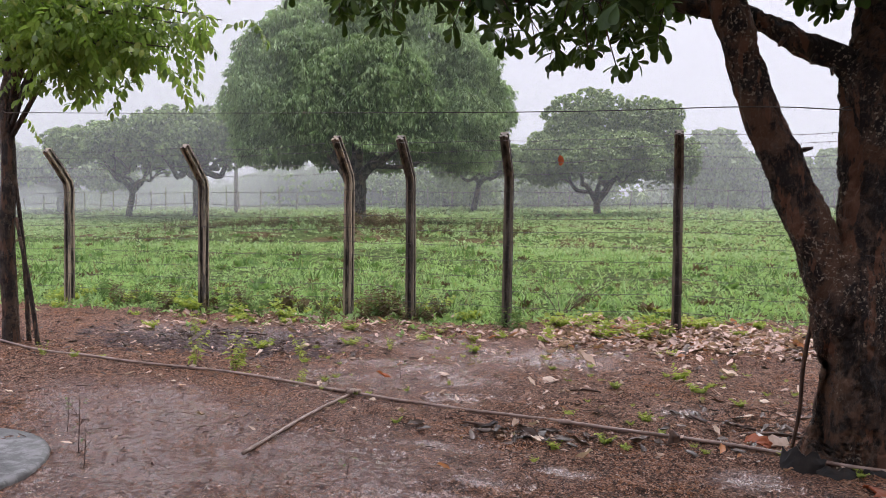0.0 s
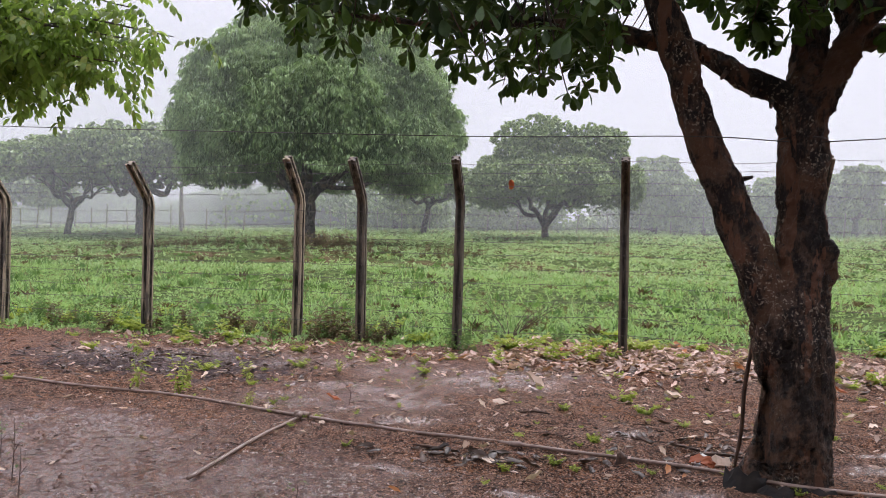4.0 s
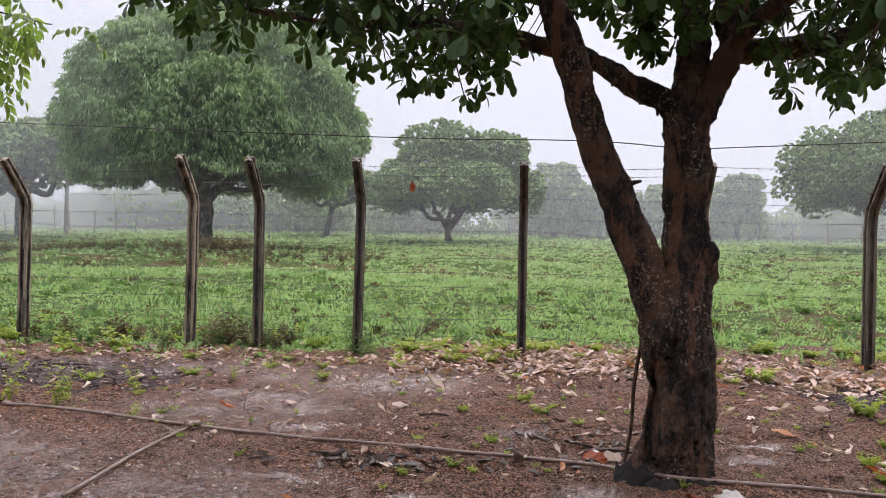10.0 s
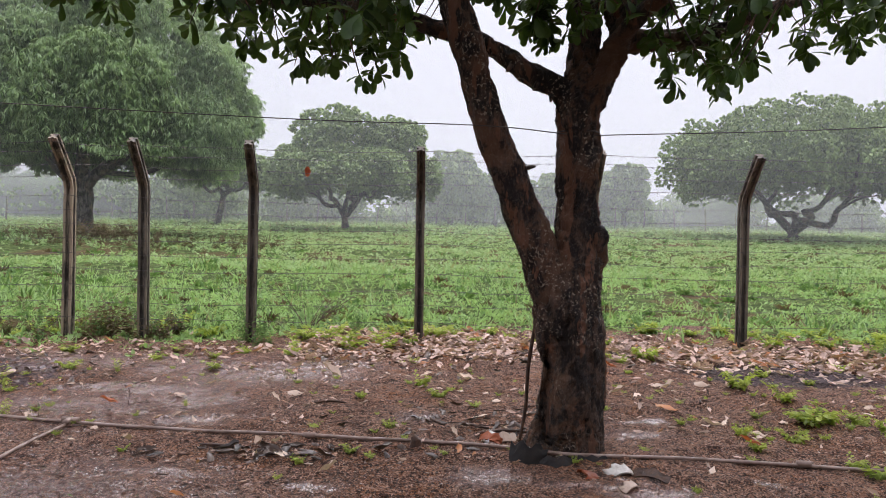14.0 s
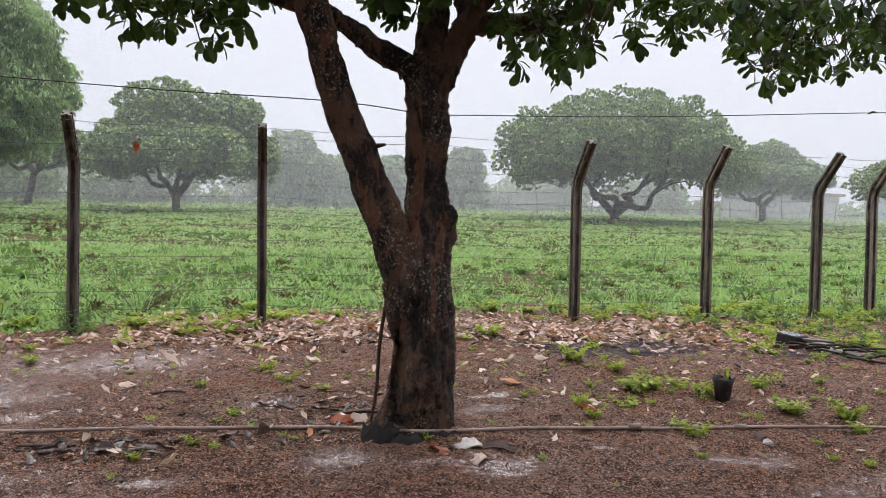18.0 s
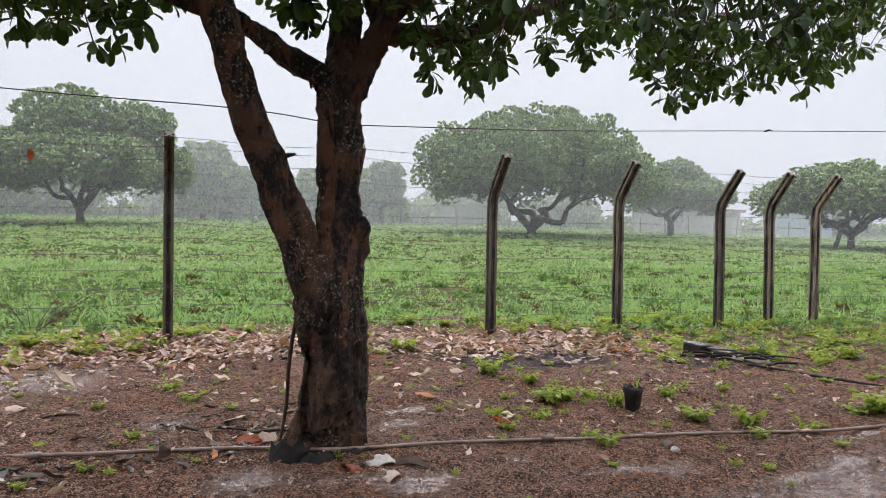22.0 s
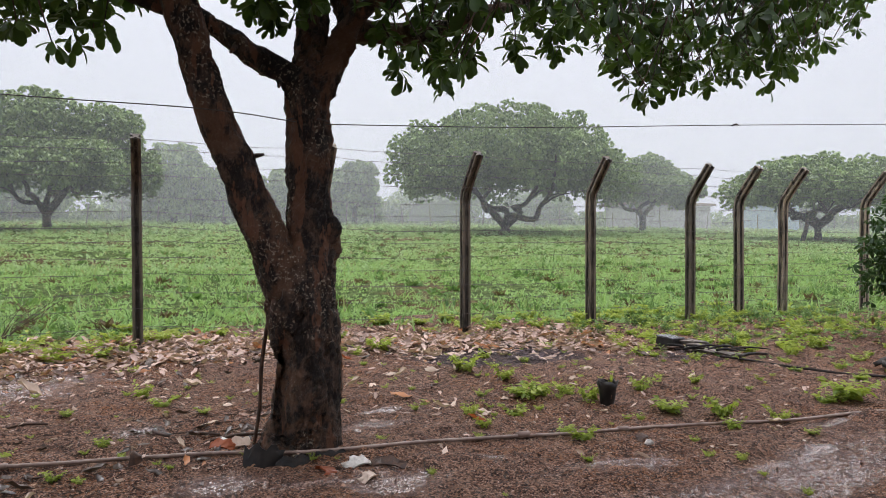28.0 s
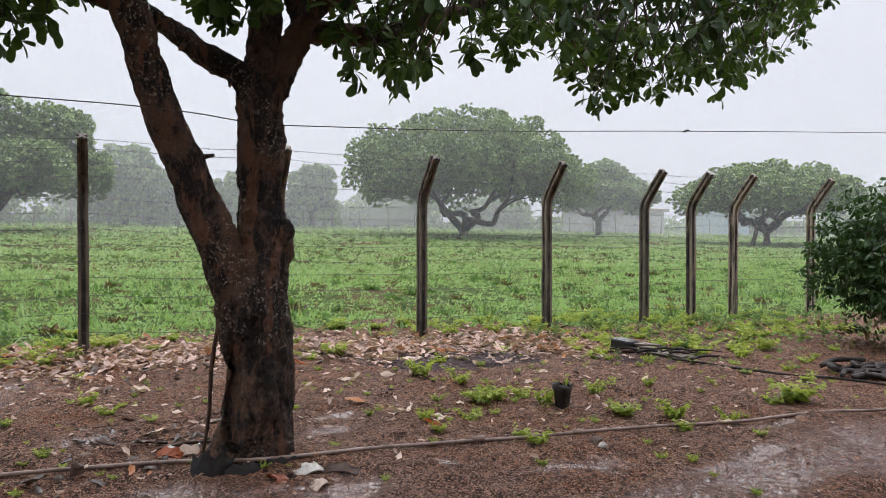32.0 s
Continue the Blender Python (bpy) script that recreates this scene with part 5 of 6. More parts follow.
main, base = ground_pipe("irrigation_pipe", ((-7.6, 5.0), (-5.9, 4.58), (-4.24, 4.17), (-3.23, 4.16), (-2.08, 3.95), (-1.2, 3.73), (-0.62, 3.67), (-0.04, 3.6), (0.5, 3.45), (0.84, 3.31), (1.57, 3.24), (2.55, 3.17), (3.3, 3.02), (4.87, 2.78), (7.5, 2.4)), 0.0105, PIPE, "long thin muddy plastic water pipe lying across the yard", 1)
bz = float(ground_z(-2.08, 3.95)) + 0.02
part("tee", mesh_np("tee", *join([tube(((-2.13 - base[0], 3.96 - base[1], bz - base[2], 0.018), (-2.02 - base[0], 3.935 - base[1], bz - base[2], 0.018)), 10, 2), tube(((-2.08 - base[0], 3.95 - base[1], bz - base[2], 0.018), (-2.08 - base[0], 3.88 - base[1], bz - base[2], 0.018)), 10, 2)]), PIPE), main)
for x, y, a in ((1.98, 3.215, -0.07), (2.62, 3.16, -0.2), (-0.62, 3.67, -0.05)):
    z = float(ground_z(x, y)) + 0.02
    part("coupling", mesh_np("coupling", *tube(((x - 0.035 - base[0], y - 0.035 * a - base[1], z - base[2], 0.0165), (x + 0.035 - base[0], y + 0.035 * a - base[1], z - base[2], 0.0165)), 10, 2), PIPE), main)
ground_pipe("branch_pipe", ((-2.08, 3.93), (-2.08, 3.3), (-2.09, 2.62)), 0.0105, PIPE, "short muddy water pipe branching off towards the house", 2)
ground_pipe("black_hose", ((4.88, 4.75), (4.98, 4.42), (5.04, 4.22), (5.1, 4.08), (5.2, 3.85), (5.28, 3.72), (5.45, 3.6), (5.6, 3.35), (5.7, 2.9)), 0.0105, CHAR, "dark wet hose trailing along the yard", 3, category="hose")

stump = new("stump", mesh_np("stump", *tube(((0, 0, -0.03, 0.06), (0, 0, 0.03, 0.05), (0.005, 0, 0.065, 0.045), (0.01, 0, 0.075, 0.02)), 10, 3, 0.18, 5), STICK))
stump.location = on(-0.02, 3.55)
stump.scale = (0.62, 0.5, 0.75)
tagged(stump, "small broken wooden stump beside the pipe", "stump")
stick = new("leaning_stick", mesh_np("leaning_stick", *tube(((0, 0, -0.02, 0.008), (0.035, 0.0, 0.2, 0.0095), (0.045, -0.02, 0.45, 0.0105), (0.085, -0.06, 0.76, 0.009)), 8, 5, 0.12, 6), STICK))
stick.location = on(0.56, 3.62)
tagged(stick, "thin dark stick leaning on the cashew trunk", "stick")
for x, y, a, ln, s in ((0.33, 3.75, 5, 0.36, 1), (0.42, 3.9, 150, 0.25, 2), (-0.7, 4.35, 10, 0.22, 3), (0.15, 3.85, 120, 0.18, 4), (1.95, 4.5, 50, 0.12, 5), (-4.3, 5.6, 12, 0.5, 6), (-1.0, 3.5, 170, 0.2, 7), (3.55, 4.4, 60, 0.14, 8)):
    st = new("twig", mesh_np("twig", *tube(((0, 0, 0, 0.008), (ln * 0.5, 0.02, 0.01, 0.009), (ln, -0.01, 0.0, 0.005)), 6, 4, 0.15, s), STICK))
    st.matrix_basis = pose(*on(x, y, 0.012), 0, 0, a)
    tagged(st, "dark fallen twig on the mud", "twig", "twigs on the ground")


def sheet(name, w, h, curl, material, seed, thick=0.006):
    """A curved, ragged sheet with thickness, standing in x-z."""
    r = np.random.RandomState(seed)
    n, m = 10, 5
    v = []
    for side in (0, 1):
        for j in range(m):
            for i in range(n):
                a = (i / (n - 1) - 0.5) * curl
                x, y = (w / max(curl, 0.01)) * math.sin(a), (w / max(curl, 0.01)) * (1 - math.cos(a))
                top = h * (0.85 + 0.15 * math.sin(i * 1.7 + seed)) * j / (m - 1)
                v.append((x + r.normal(0, 0.003), y + side * thick, top))
    f = []
    for j in range(m - 1):
        for i in range(n - 1):
            a = j * n + i
            b = a + n * m
            f += [(a, a + 1, a + n + 1, a + n), (b + 1, b, b + n, b + n + 1)]
    for i in range(n - 1):
        a, t = i, (m - 1) * n + i
        f += [(a + 1, a, a + n * m, a + 1 + n * m), (t, t + 1, t + 1 + n * m, t + n * m)]
    for j in range(m - 1):
        a, t = j * n, j * n + n - 1
        f += [(a, a + n, a + n + n * m, a + n * m), (t + n, t, t + n * m, t + n + n * m)]
    return mesh_np(name, np.array(v), np.array(f), material, False)


slabp = new("plastic_scrap", sheet("plastic_scrap", 0.2, 0.13, 1.2, BLACK, 3, 0.012))
slabp.matrix_basis = pose(*on(0.55, 3.25, -0.01), -12, 6, -12)
tagged(slabp, "broken black plastic sheet stuck at the foot of the trunk", "scrap")
for x, y, a, w, h in ((0.72, 3.22, 8, 0.2, 0.07), (0.9, 3.25, -4, 0.16, 0.05)):
    ob = new("bark_slab", sheet("bark_slab", w, h, 1.0, CHAR, int(x * 50), 0.02))
    ob.matrix_basis = pose(*on(x, y, -0.01), -25, 0, a)
    tagged(ob, "dark wet slab of bark lying against the trunk", "bark", "bark slabs")
for x, y, a, w, h, m, t in ((1.0, 3.04, 20, 0.17, 0.08, PALE, 70), (1.1, 3.0, -30, 0.2, 0.06, STICK, 60), (0.86, 3.06, 100, 0.14, 0.08, ORANGE_LEAF, 75), (1.0, 2.88, 40, 0.13, 0.05, DRY_LEAF_ONE, 70), (0.5, 3.62, 10, 0.17, 0.08, DRY_LEAF_ONE, 60), (0.46, 3.72, 70, 0.13, 0.07, PALE, 70), (0.38, 3.6, -30, 0.15, 0.07, ORANGE_LEAF, 60), (2.62, 2.95, 30, 0.16, 0.05, STICK, 70)):
    ob = new("husk", sheet("husk", w, h, 1.6, m, int(x * 90), 0.008))
    ob.matrix_basis = pose(*on(x, y, 0.02), -t, 0, a)
    tagged(ob, "curled dry husk lying on the wet mud", "husk", "husks on the mud")
chip = new("stone_chip", mesh_np("stone_chip", *tri(tube(((-0.03, 0, 0.005, 0.004), (0, 0, 0.008, 0.022), (0.028, 0, 0.004, 0.006)), 6, 2, 0.2, 3)), PALE, False))
chip.location = on(2.55, 2.84, 0.004)
tagged(chip, "small white stone chip on the mud", "stone")

# seedling bag
pot = thing("seedling_bag", on(2.93, 3.75), "crumpled black plastic seedling bag standing on the mud", "plant pot")
n = 14
rings = [(0.038, -0.02), (0.044, 0.02), (0.052, 0.06), (0.06, 0.105), (0.072, 0.155), (0.064, 0.15), (0.05, 0.1)]
r = np.random.RandomState(9)
v = [(q * (1 + r.normal(0, 0.06)) * math.cos(a), q * (1 + r.normal(0, 0.06)) * math.sin(a), z + r.normal(0, 0.006) * (1 + 25 * max(z - 0.1, 0))) for q, z in rings for a in np.linspace(0, 2 * math.pi, n, endpoint=False)]
f = [(i * n + j, i * n + (j + 1) % n, (i + 1) * n + (j + 1) % n, (i + 1) * n + j) for i in range(len(rings) - 1) for j in range(n)]
part("bag", mesh_np("bag", np.array(v), np.array(f), BLACK), pot)
part("soil", mesh_np("soil", *tube(((0, 0, 0.0, 0.034), (0, 0, 0.1, 0.05), (0, 0, 0.108, 0.03)), 10, 2, 0.1), EARTH), pot)
part("seedling", mesh_np("seedling", *scatter(BLADE, turns(r.uniform(0, 6.3, 12), r.uniform(-1.5, -0.7, 12)), np.array([(0.05, 0.03, 0.1)] * 12), r.uniform(0.05, 0.12, 12)), WEED, False), pot, "small green seedling")

# heap of black boxes and burnt sticks
crate = thing("black_box", on(4.78, 5.32), "small black plastic box on the rubbish heap", "box")
body = part("body", mesh_np("body", *box(-0.1, 0.1, -0.09, 0.09, -0.01, 0.11, 0.006), BLACK, False), crate)
part("lid", mesh_np("lid", *box(-0.106, 0.106, -0.096, 0.096, 0.112, 0.128, 0.004), LID, False), body, "wet shiny lid")
crate.rotation_euler = (0.1, 0.06, 0.35)
crate.scale = (1.05, 1.0, 0.95)
for x, y, a, ln, wd, up2 in ((5.0, 5.1, -48, 0.42, 0.07, 0.05), (5.12, 5.0, -40, 0.5, 0.09, 0.02), (4.98, 5.22, -15, 0.3, 0.1, 0.07), (4.95, 4.85, -75, 0.3, 0.09, 0.03), (5.05, 5.32, 40, 0.26, 0.08, 0.05), (4.84, 4.95, -60, 0.26, 0.06, 0.02)):
    ob = new("old_board", mesh_np("old_board", *rough_wood(box(-ln / 2, ln / 2, -wd / 2, wd / 2, 0, 0.018, 0.003), 0.004, 20, int(ln * 90)), TIMBER, False))
    ob.matrix_basis = pose(*on(x, y, up2), 4, 5, a)
    tagged(ob, "weathered grey board thrown on the rubbish heap", "board", "boards on the heap")
r = np.random.RandomState(12)
for i in range(26):
    t = r.rand()
    x, y = 4.7 + 0.5 * t + r.normal(0, 0.08), 5.2 - 0.5 * t + r.normal(0, 0.12)
    ln, rad = r.uniform(0.1, 0.4), r.uniform(0.005, 0.014)
    ob = new("burnt_stick", mesh_np("burnt_stick", *tube(((-ln / 2, 0, 0, rad), (0, 0.02, 0.01, rad), (ln / 2, 0, 0, rad * 0.7)), 7, 4, 0.3, i), CHAR if i % 3 else STICK))
    ob.matrix_basis = pose(*on(x, y, rad + 0.03 * (i % 3)), r.uniform(-5, 5), r.uniform(-6, 6), r.uniform(-70, 20))
    tagged(ob, "burnt dark stick in a low rubbish heap", "stick", "heap of burnt sticks")
for i in range(15):
    x, y = 5.85 + 0.09 * (i % 4) + r.normal(0, 0.06), 3.4 + 0.09 * (i // 3) + r.normal(0, 0.03)
    ln, rad = r.uniform(0.25, 0.55), r.uniform(0.012, 0.024)
    ob = new("charred_log", mesh_np("charred_log", *tube(((-ln / 2, 0, 0, rad), (0, 0.06, 0.02, rad * 1.1), (ln / 2, -0.03, 0, rad * 0.8)), 9, 5, 0.3, 40 + i), CHAR))
    ob.matrix_basis = pose(*on(x, y, rad + 0.01 * (i // 3)), 0, r.uniform(-5, 5), r.uniform(-40, 40))
    tagged(ob, "wet charred log on a low dark pile", "log", "pile of charred logs")

# round concrete cover
cover = new("concrete_cover", mesh_np("concrete_cover", *tube(((0, 0, -0.1, 0.7), (0, 0, 0.035, 0.72), (0, 0, 0.05, 0.712), (0, 0, 0.054, 0.69)), 48, 1, 0.006, 2), SLAB))
cover.location = on(-3.6, 1.92)
tagged(cover, "round grey wet concrete cover set in the yard", "concrete cover")


# dark shrub
def shrub():
    b = on(7.7, 4.4)
    ob = thing("shrub", b, "dense dark green glossy shrub with dead leaves at its foot", "shrub")
    r = np.random.RandomState(31)
    for i in range(6):
        a = i * 1.05
        part("stem", mesh_np("stem", *tube(((0, 0, -0.1, 0.03), (0.15 * math.cos(a), 0.15 * math.sin(a), 0.5, 0.02), (0.55 * math.cos(a), 0.5 * math.sin(a), 1.2, 0.008)), 7, 4, 0.1, i), DARK_BARK), ob)
    n = 1500
    d = r.normal(0, 1, (n, 3))
    d /= np.linalg.norm(d, axis=1)[:, None]
    rad = r.uniform(0.45, 1.05, n) * (1 + 0.15 * np.sin(4 * np.arctan2(d[:, 1], d[:, 0])))
    p = np.stack([d[:, 0] * 0.85 * rad, d[:, 1] * 0.85 * rad, 0.95 + d[:, 2] * 0.74 * rad], 1)
    shape = rosette((BROAD[0] * (0.6, 0.55, 0.6), BROAD[1]), 7, (0.0, 1.2), r)
    tagged(part("crown", mesh_np("crown", *scatter(shape, turns(r.uniform(0, 6.3, n), r.uniform(-0.7, 0.7, n), r.uniform(-0.7, 0.7, n)), p, r.uniform(0.8, 1.3, n)), BUSH_LEAF), ob, "glossy dark green leaves"), kind="stuff")
    m = 160
    p = np.stack([r.normal(-0.35, 0.3, m), r.normal(-0.2, 0.3, m), np.abs(r.normal(0.12, 0.2, m))], 1)
    tagged(part("dead_leaves", mesh_np("dead_leaves", *scatter(DRY, turns(r.uniform(0, 6.3, m), r.uniform(0.2, 1.5, m), r.uniform(-0.8, 0.8, m)), p, r.uniform(0.45, 0.8, m)), DRY_WEED), ob, "brown dead leaves hanging low"), kind="stuff")


shrub()


# ---- weeds ----
def weed_mesh(name, seed, size, material, tall=False):
    r = np.random.RandomState(seed)
    pieces = []
    for s in range(16 if not tall else 8):
        a, ln = r.uniform(0, 6.3), size * r.uniform(0.3, 1.0)
        out = 0.3 if tall else 0.8
        k = np.linspace(0.2, 1, 7)
        p = np.stack([ln * k * out * math.cos(a), ln * k * out * math.sin(a), ln * k * (1.1 if tall else 0.72)], 1) + r.normal(0, 0.06 * size, (7, 3)) * (1, 1, 0.4)
        pieces.append(scatter(HERB if tall else ROUND, turns(a + r.uniform(-2, 2, 7), r.uniform(-0.7, 0.4, 7), r.uniform(-0.5, 0.5, 7)), p, size * (r.uniform(0.13, 0.27, 7) if tall else r.uniform(0.2, 0.4, 7))))
        pieces.append(tri(tube(((0, 0, -0.01, 0.002), (*p[3], 0.0016), (*p[6], 0.001)), 3, 2)))
    return mesh_np(name, *join(pieces), material, False)


weed_kinds = [weed_mesh("weed", 60 + i, 0.17, WEED) for i in range(5)]
tall_kinds = [weed_mesh("weed", 70 + i, 0.33, WEED, True) for i in range(3)]
dry_kinds = [weed_mesh("dry_weed", 80 + i, 0.34, DRY_WEED, True) for i in range(4)]
r = np.random.RandomState(15)
BY_THE_TRUNK = ((-0.63, 3.91, 0.1), (-0.18, 3.9, 0.12), (-0.37, 3.44, 0.13), (-0.65, 6.5, 0.34), (-1.13, 6.92, 0.3), (-0.04, 5.95, 0.13), (0.02, 5.05, 0.18), (0.14, 4.62, 0.16), (0.37, 4.34, 0.1), (-0.4, 4.54, 0.1), (1.61, 3.96, 0.08), (1.29, 2.87, 0.06), (2.04, 5.99, 0.3), (1.75, 5.85, 0.2), (0.5, 3.45, 0.07), (-0.3, 6.75, 0.22), (-0.62, 3.3, 0.09))
OPEN_MUD = ((2.43, 4.97, 0.28), (2.59, 4.6, 0.2), (2.47, 4.07, 0.3), (2.62, 4.12, 0.26), (2.85, 4.13, 0.21), (2.85, 3.85, 0.2), (2.23, 3.76, 0.19), (1.92, 3.79, 0.16), (1.88, 3.5, 0.14), (2.29, 3.28, 0.14), (2.29, 3.09, 0.2), (3.38, 3.96, 0.22), (3.2, 3.45, 0.24), (3.83, 3.91, 0.14), (3.27, 2.96, 0.15), (3.44, 3.23, 0.24), (3.72, 3.03, 0.16), (4.53, 3.17, 0.34), (4.4, 3.25, 0.24), (3.63, 2.72, 0.11), (2.74, 2.6, 0.08), (2.86, 2.49, 0.08), (4.74, 5.47, 0.26), (2.85, 5.47, 0.15), (3.74, 5.89, 0.18), (3.1, 5.2, 0.12), (2.2, 4.2, 0.12))
LEFT_MUD = ((-5.16, 5.7, 0.19), (-3.5, 5.2, 0.18), (-4.61, 6.52, 0.26), (-4.1, 6.6, 0.32), (-2.79, 5.45, 0.18), (-2.85, 4.7, 0.1), (-2.45, 4.28, 0.07), (-4.61, 4.13, 0.1), (-4.48, 4.29, 0.08), (-3.45, 5.0, 0.14), (-3.97, 6.41, 0.25), (-3.1, 6.1, 0.2), (-2.3, 6.0, 0.16), (-1.6, 6.2, 0.15))
HEAP_SIDE = ((5.4, 4.9, 0.25), (5.6, 4.6, 0.2), (5.9, 4.9, 0.28), (5.3, 5.4, 0.25), (6.1, 4.3, 0.2), (5.7, 5.3, 0.22), (6.3, 4.9, 0.3), (5.0, 5.75, 0.25), (4.5, 5.8, 0.2), (6.0, 5.6, 0.26), (5.2, 3.6, 0.16), (5.6, 4.1, 0.14), (5.35, 4.45, 0.14), (6.6, 5.4, 0.3))
for i, (x, y, w) in enumerate(BY_THE_TRUNK + OPEN_MUD + LEFT_MUD + HEAP_SIDE):
    ob = new("weed", weed_kinds[i % 5])
    ob.matrix_basis = pose(*on(x, y), 0, 0, r.uniform(0, 360)) @ Matrix.Diagonal((*(w / 0.28 * np.array((1, r.uniform(0.8, 1.2), r.uniform(0.8, 1.3)))), 1))
    tagged(ob, "small bright green weed sprouting from the mud", "weed", "weeds in the yard")
for i, (x, y, s) in enumerate(((-3.2, 4.25, 0.85), (-3.55, 4.25, 0.8), (-3.3, 4.5, 0.55), (-4.55, 5.6, 0.6), (-2.55, 4.1, 0.4), (-2.35, 5.3, 0.4), (-5.1, 4.3, 0.4), (-3.0, 4.9, 0.5))):
    ob = new("weed", tall_kinds[i % 3])
    ob.matrix_basis = pose(*on(x, y), 0, 0, r.uniform(0, 360)) @ Matrix.Scale(s * r.uniform(0.85, 1.15), 4)
    tagged(ob, "upright pale green weed beside the pipe", "weed", "tall weeds by the pipe")


def weed_band(name, kinds, count, xr, yr, scale, seed, label, material):
    r = np.random.RandomState(seed)
    pieces = []
    for k, me in enumerate(kinds):
        v = np.zeros(len(me.vertices) * 3)
        me.vertices.foreach_get("co", v)
        f = np.zeros(len(me.polygons) * 3, int)
        me.polygons.foreach_get("vertices", f)
        m = count // len(kinds)
        x, y = r.uniform(*xr, m), r.normal(*yr, m)
        pieces.append(scatter((v.reshape(-1, 3), f.reshape(-1, 3)), turns(r.uniform(0, 6.3, m), r.uniform(-0.15, 0.15, m)), np.stack([x, y, ground_z(x, y)], 1), scale * r.uniform(0.5, 1.2, m)))
    ob = new(name, mesh_np(name, *join(pieces), material, False))
    tagged(ob, label, "weeds", kind="stuff")


weed_band("fence_weeds", weed_kinds, 130, (-8, 9), (7.3, 0.4), 0.95, 1, "low green weeds along the foot of the fence", WEED)
weed_band("fence_weeds", tall_kinds, 80, (-8, -0.6), (7.45, 0.4), 0.7, 2, "upright green weeds along the foot of the fence", TUFT)
weed_band("fence_weeds", weed_kinds, 130, (4.2, 9), (6.1, 0.7), 0.65, 3, "low green weeds along the foot of the fence", WEED)
weed_band("fence_weeds", weed_kinds, 24, (-7, -0.5), (6.5, 0.4), 0.5, 6, "low green weeds along the foot of the fence", WEED)
weed_band("fence_weeds", tall_kinds, 150, (4.2, 9.5), (6.4, 0.6), 0.42, 13, "short dark green grass tufts along the foot of the fence", TUFT)
weed_band("fence_weeds", weed_kinds, 330, (4.7, 9.0), (5.6, 0.65), 0.26, 16, "low creeping green weeds on the mud below the fence", GRASS)
weed_band("yard_sprouts", weed_kinds, 170, (1.2, 6), (4.7, 1.0), 0.26, 8, "tiny green sprouts scattered over the mud", WEED)
weed_band("yard_sprouts", weed_kinds, 90, (-3.2, 1.2), (4.9, 0.9), 0.22, 9, "tiny green sprouts scattered over the mud", WEED)
weed_band("withered_weeds", dry_kinds, 40, (-7.0, -2.4), (7.1, 0.28), 0.85, 4, "dark brown withered weeds at the fence", DRY_WEED)
weed_band("withered_weeds", dry_kinds, 200, (-17, -4), (20.6, 0.8), 0.9, 5, "dry brown brush on a low bank of the meadow", DRY_WEED)
weed_band("brush_pile", dry_kinds, 60, (-10.8, -8.6), (22, 0.7), 1.35, 7, "heap of dark dry brush below the mango tree", DRY_WEED)


# ---- bare bush and dark brushwood ----
bush = thing("bare_bush", on(-1.25, 7.75), "leafless thin-twigged bush in the grass by the fence", "bush")
r = np.random.RandomState(41)
for i in range(9):
    a, ln = r.uniform(-0.3, 3.4), r.uniform(0.35, 0.75)
    p1 = (0.45 * ln * math.cos(a), 0.25 * ln * math.sin(a), 0.32 * ln)
    p2 = (ln * math.cos(a), 0.5 * ln * math.sin(a), 0.55 * ln + r.uniform(-0.1, 0.12))
    stem = [tube(((0, 0, -0.03, 0.006), (*p1, 0.004), (*p2, 0.002)), 4, 3, 0.1, i)]
    for q in range(4):
        t = r.uniform(0.35, 0.9)
        s0 = tuple(np.array(p1) * (1 - t) + np.array(p2) * t)
        e = tuple(np.array(s0) + r.normal(0, 0.1, 3) + (0, 0, 0.08))
        stem.append(tube(((*s0, 0.003), (*e, 0.0012)), 3, 2))
    part("branch", mesh_np("branch", *join(stem), STICK), bush)


for i, (x, y, h) in enumerate(((-2.93, 2.45, 0.3), (-2.75, 2.3, 0.22), (-2.3, 4.0, 0.12), (-1.9, 4.35, 0.16), (-3.3, 2.75, 0.2), (-1.45, 2.5, 0.1))):
    ob = thing("bare_seedling", on(x, y), "thin bare-stemmed seedling standing in the mud", "seedling", "bare seedlings")
    part("stem", mesh_np("stem", *join([tube(((0, 0, -0.02, 0.003), (0.01, 0, h * 0.5, 0.0025), (0.0, 0.01, h, 0.0012)), 4, 3), tube(((0.01, 0, h * 0.45, 0.002), (0.06, 0.01, h * 0.75, 0.001)), 3, 2), tube(((0.005, 0, h * 0.6, 0.002), (-0.05, 0.0, h * 0.85, 0.001)), 3, 2)]), STICK), ob)
    a = r.uniform(0, 6.3, 5)
    part("leaves", mesh_np("leaves", *scatter(HERB, turns(a, r.uniform(-0.4, 0.4, 5)), np.stack([0.03 * np.cos(a), 0.03 * np.sin(a), h * r.uniform(0.7, 1, 5)], 1), r.uniform(0.015, 0.03, 5)), TUFT, False), ob)


def brushwood(name, count, centre, spread, seed, label):
    r = np.random.RandomState(seed)
    pieces = []
    for i in range(count):
        x, y, ln, a = r.normal(centre[0], spread[0]), r.normal(centre[1], spread[1]), 0.02 + 0.1 * r.rand() ** 2, r.uniform(0, 6.3)
        z = float(surface(x, y)[0])
        pieces.append(tube(((x, y, z + 0.003, 0.0035), (x + ln * math.cos(a), y + ln * math.sin(a), z + r.uniform(0, 0.012), 0.002)), 4, 1, 0.3, i))
    tagged(new(name, mesh_np(name, *join(pieces), STICK)), label, "brushwood", kind="stuff")


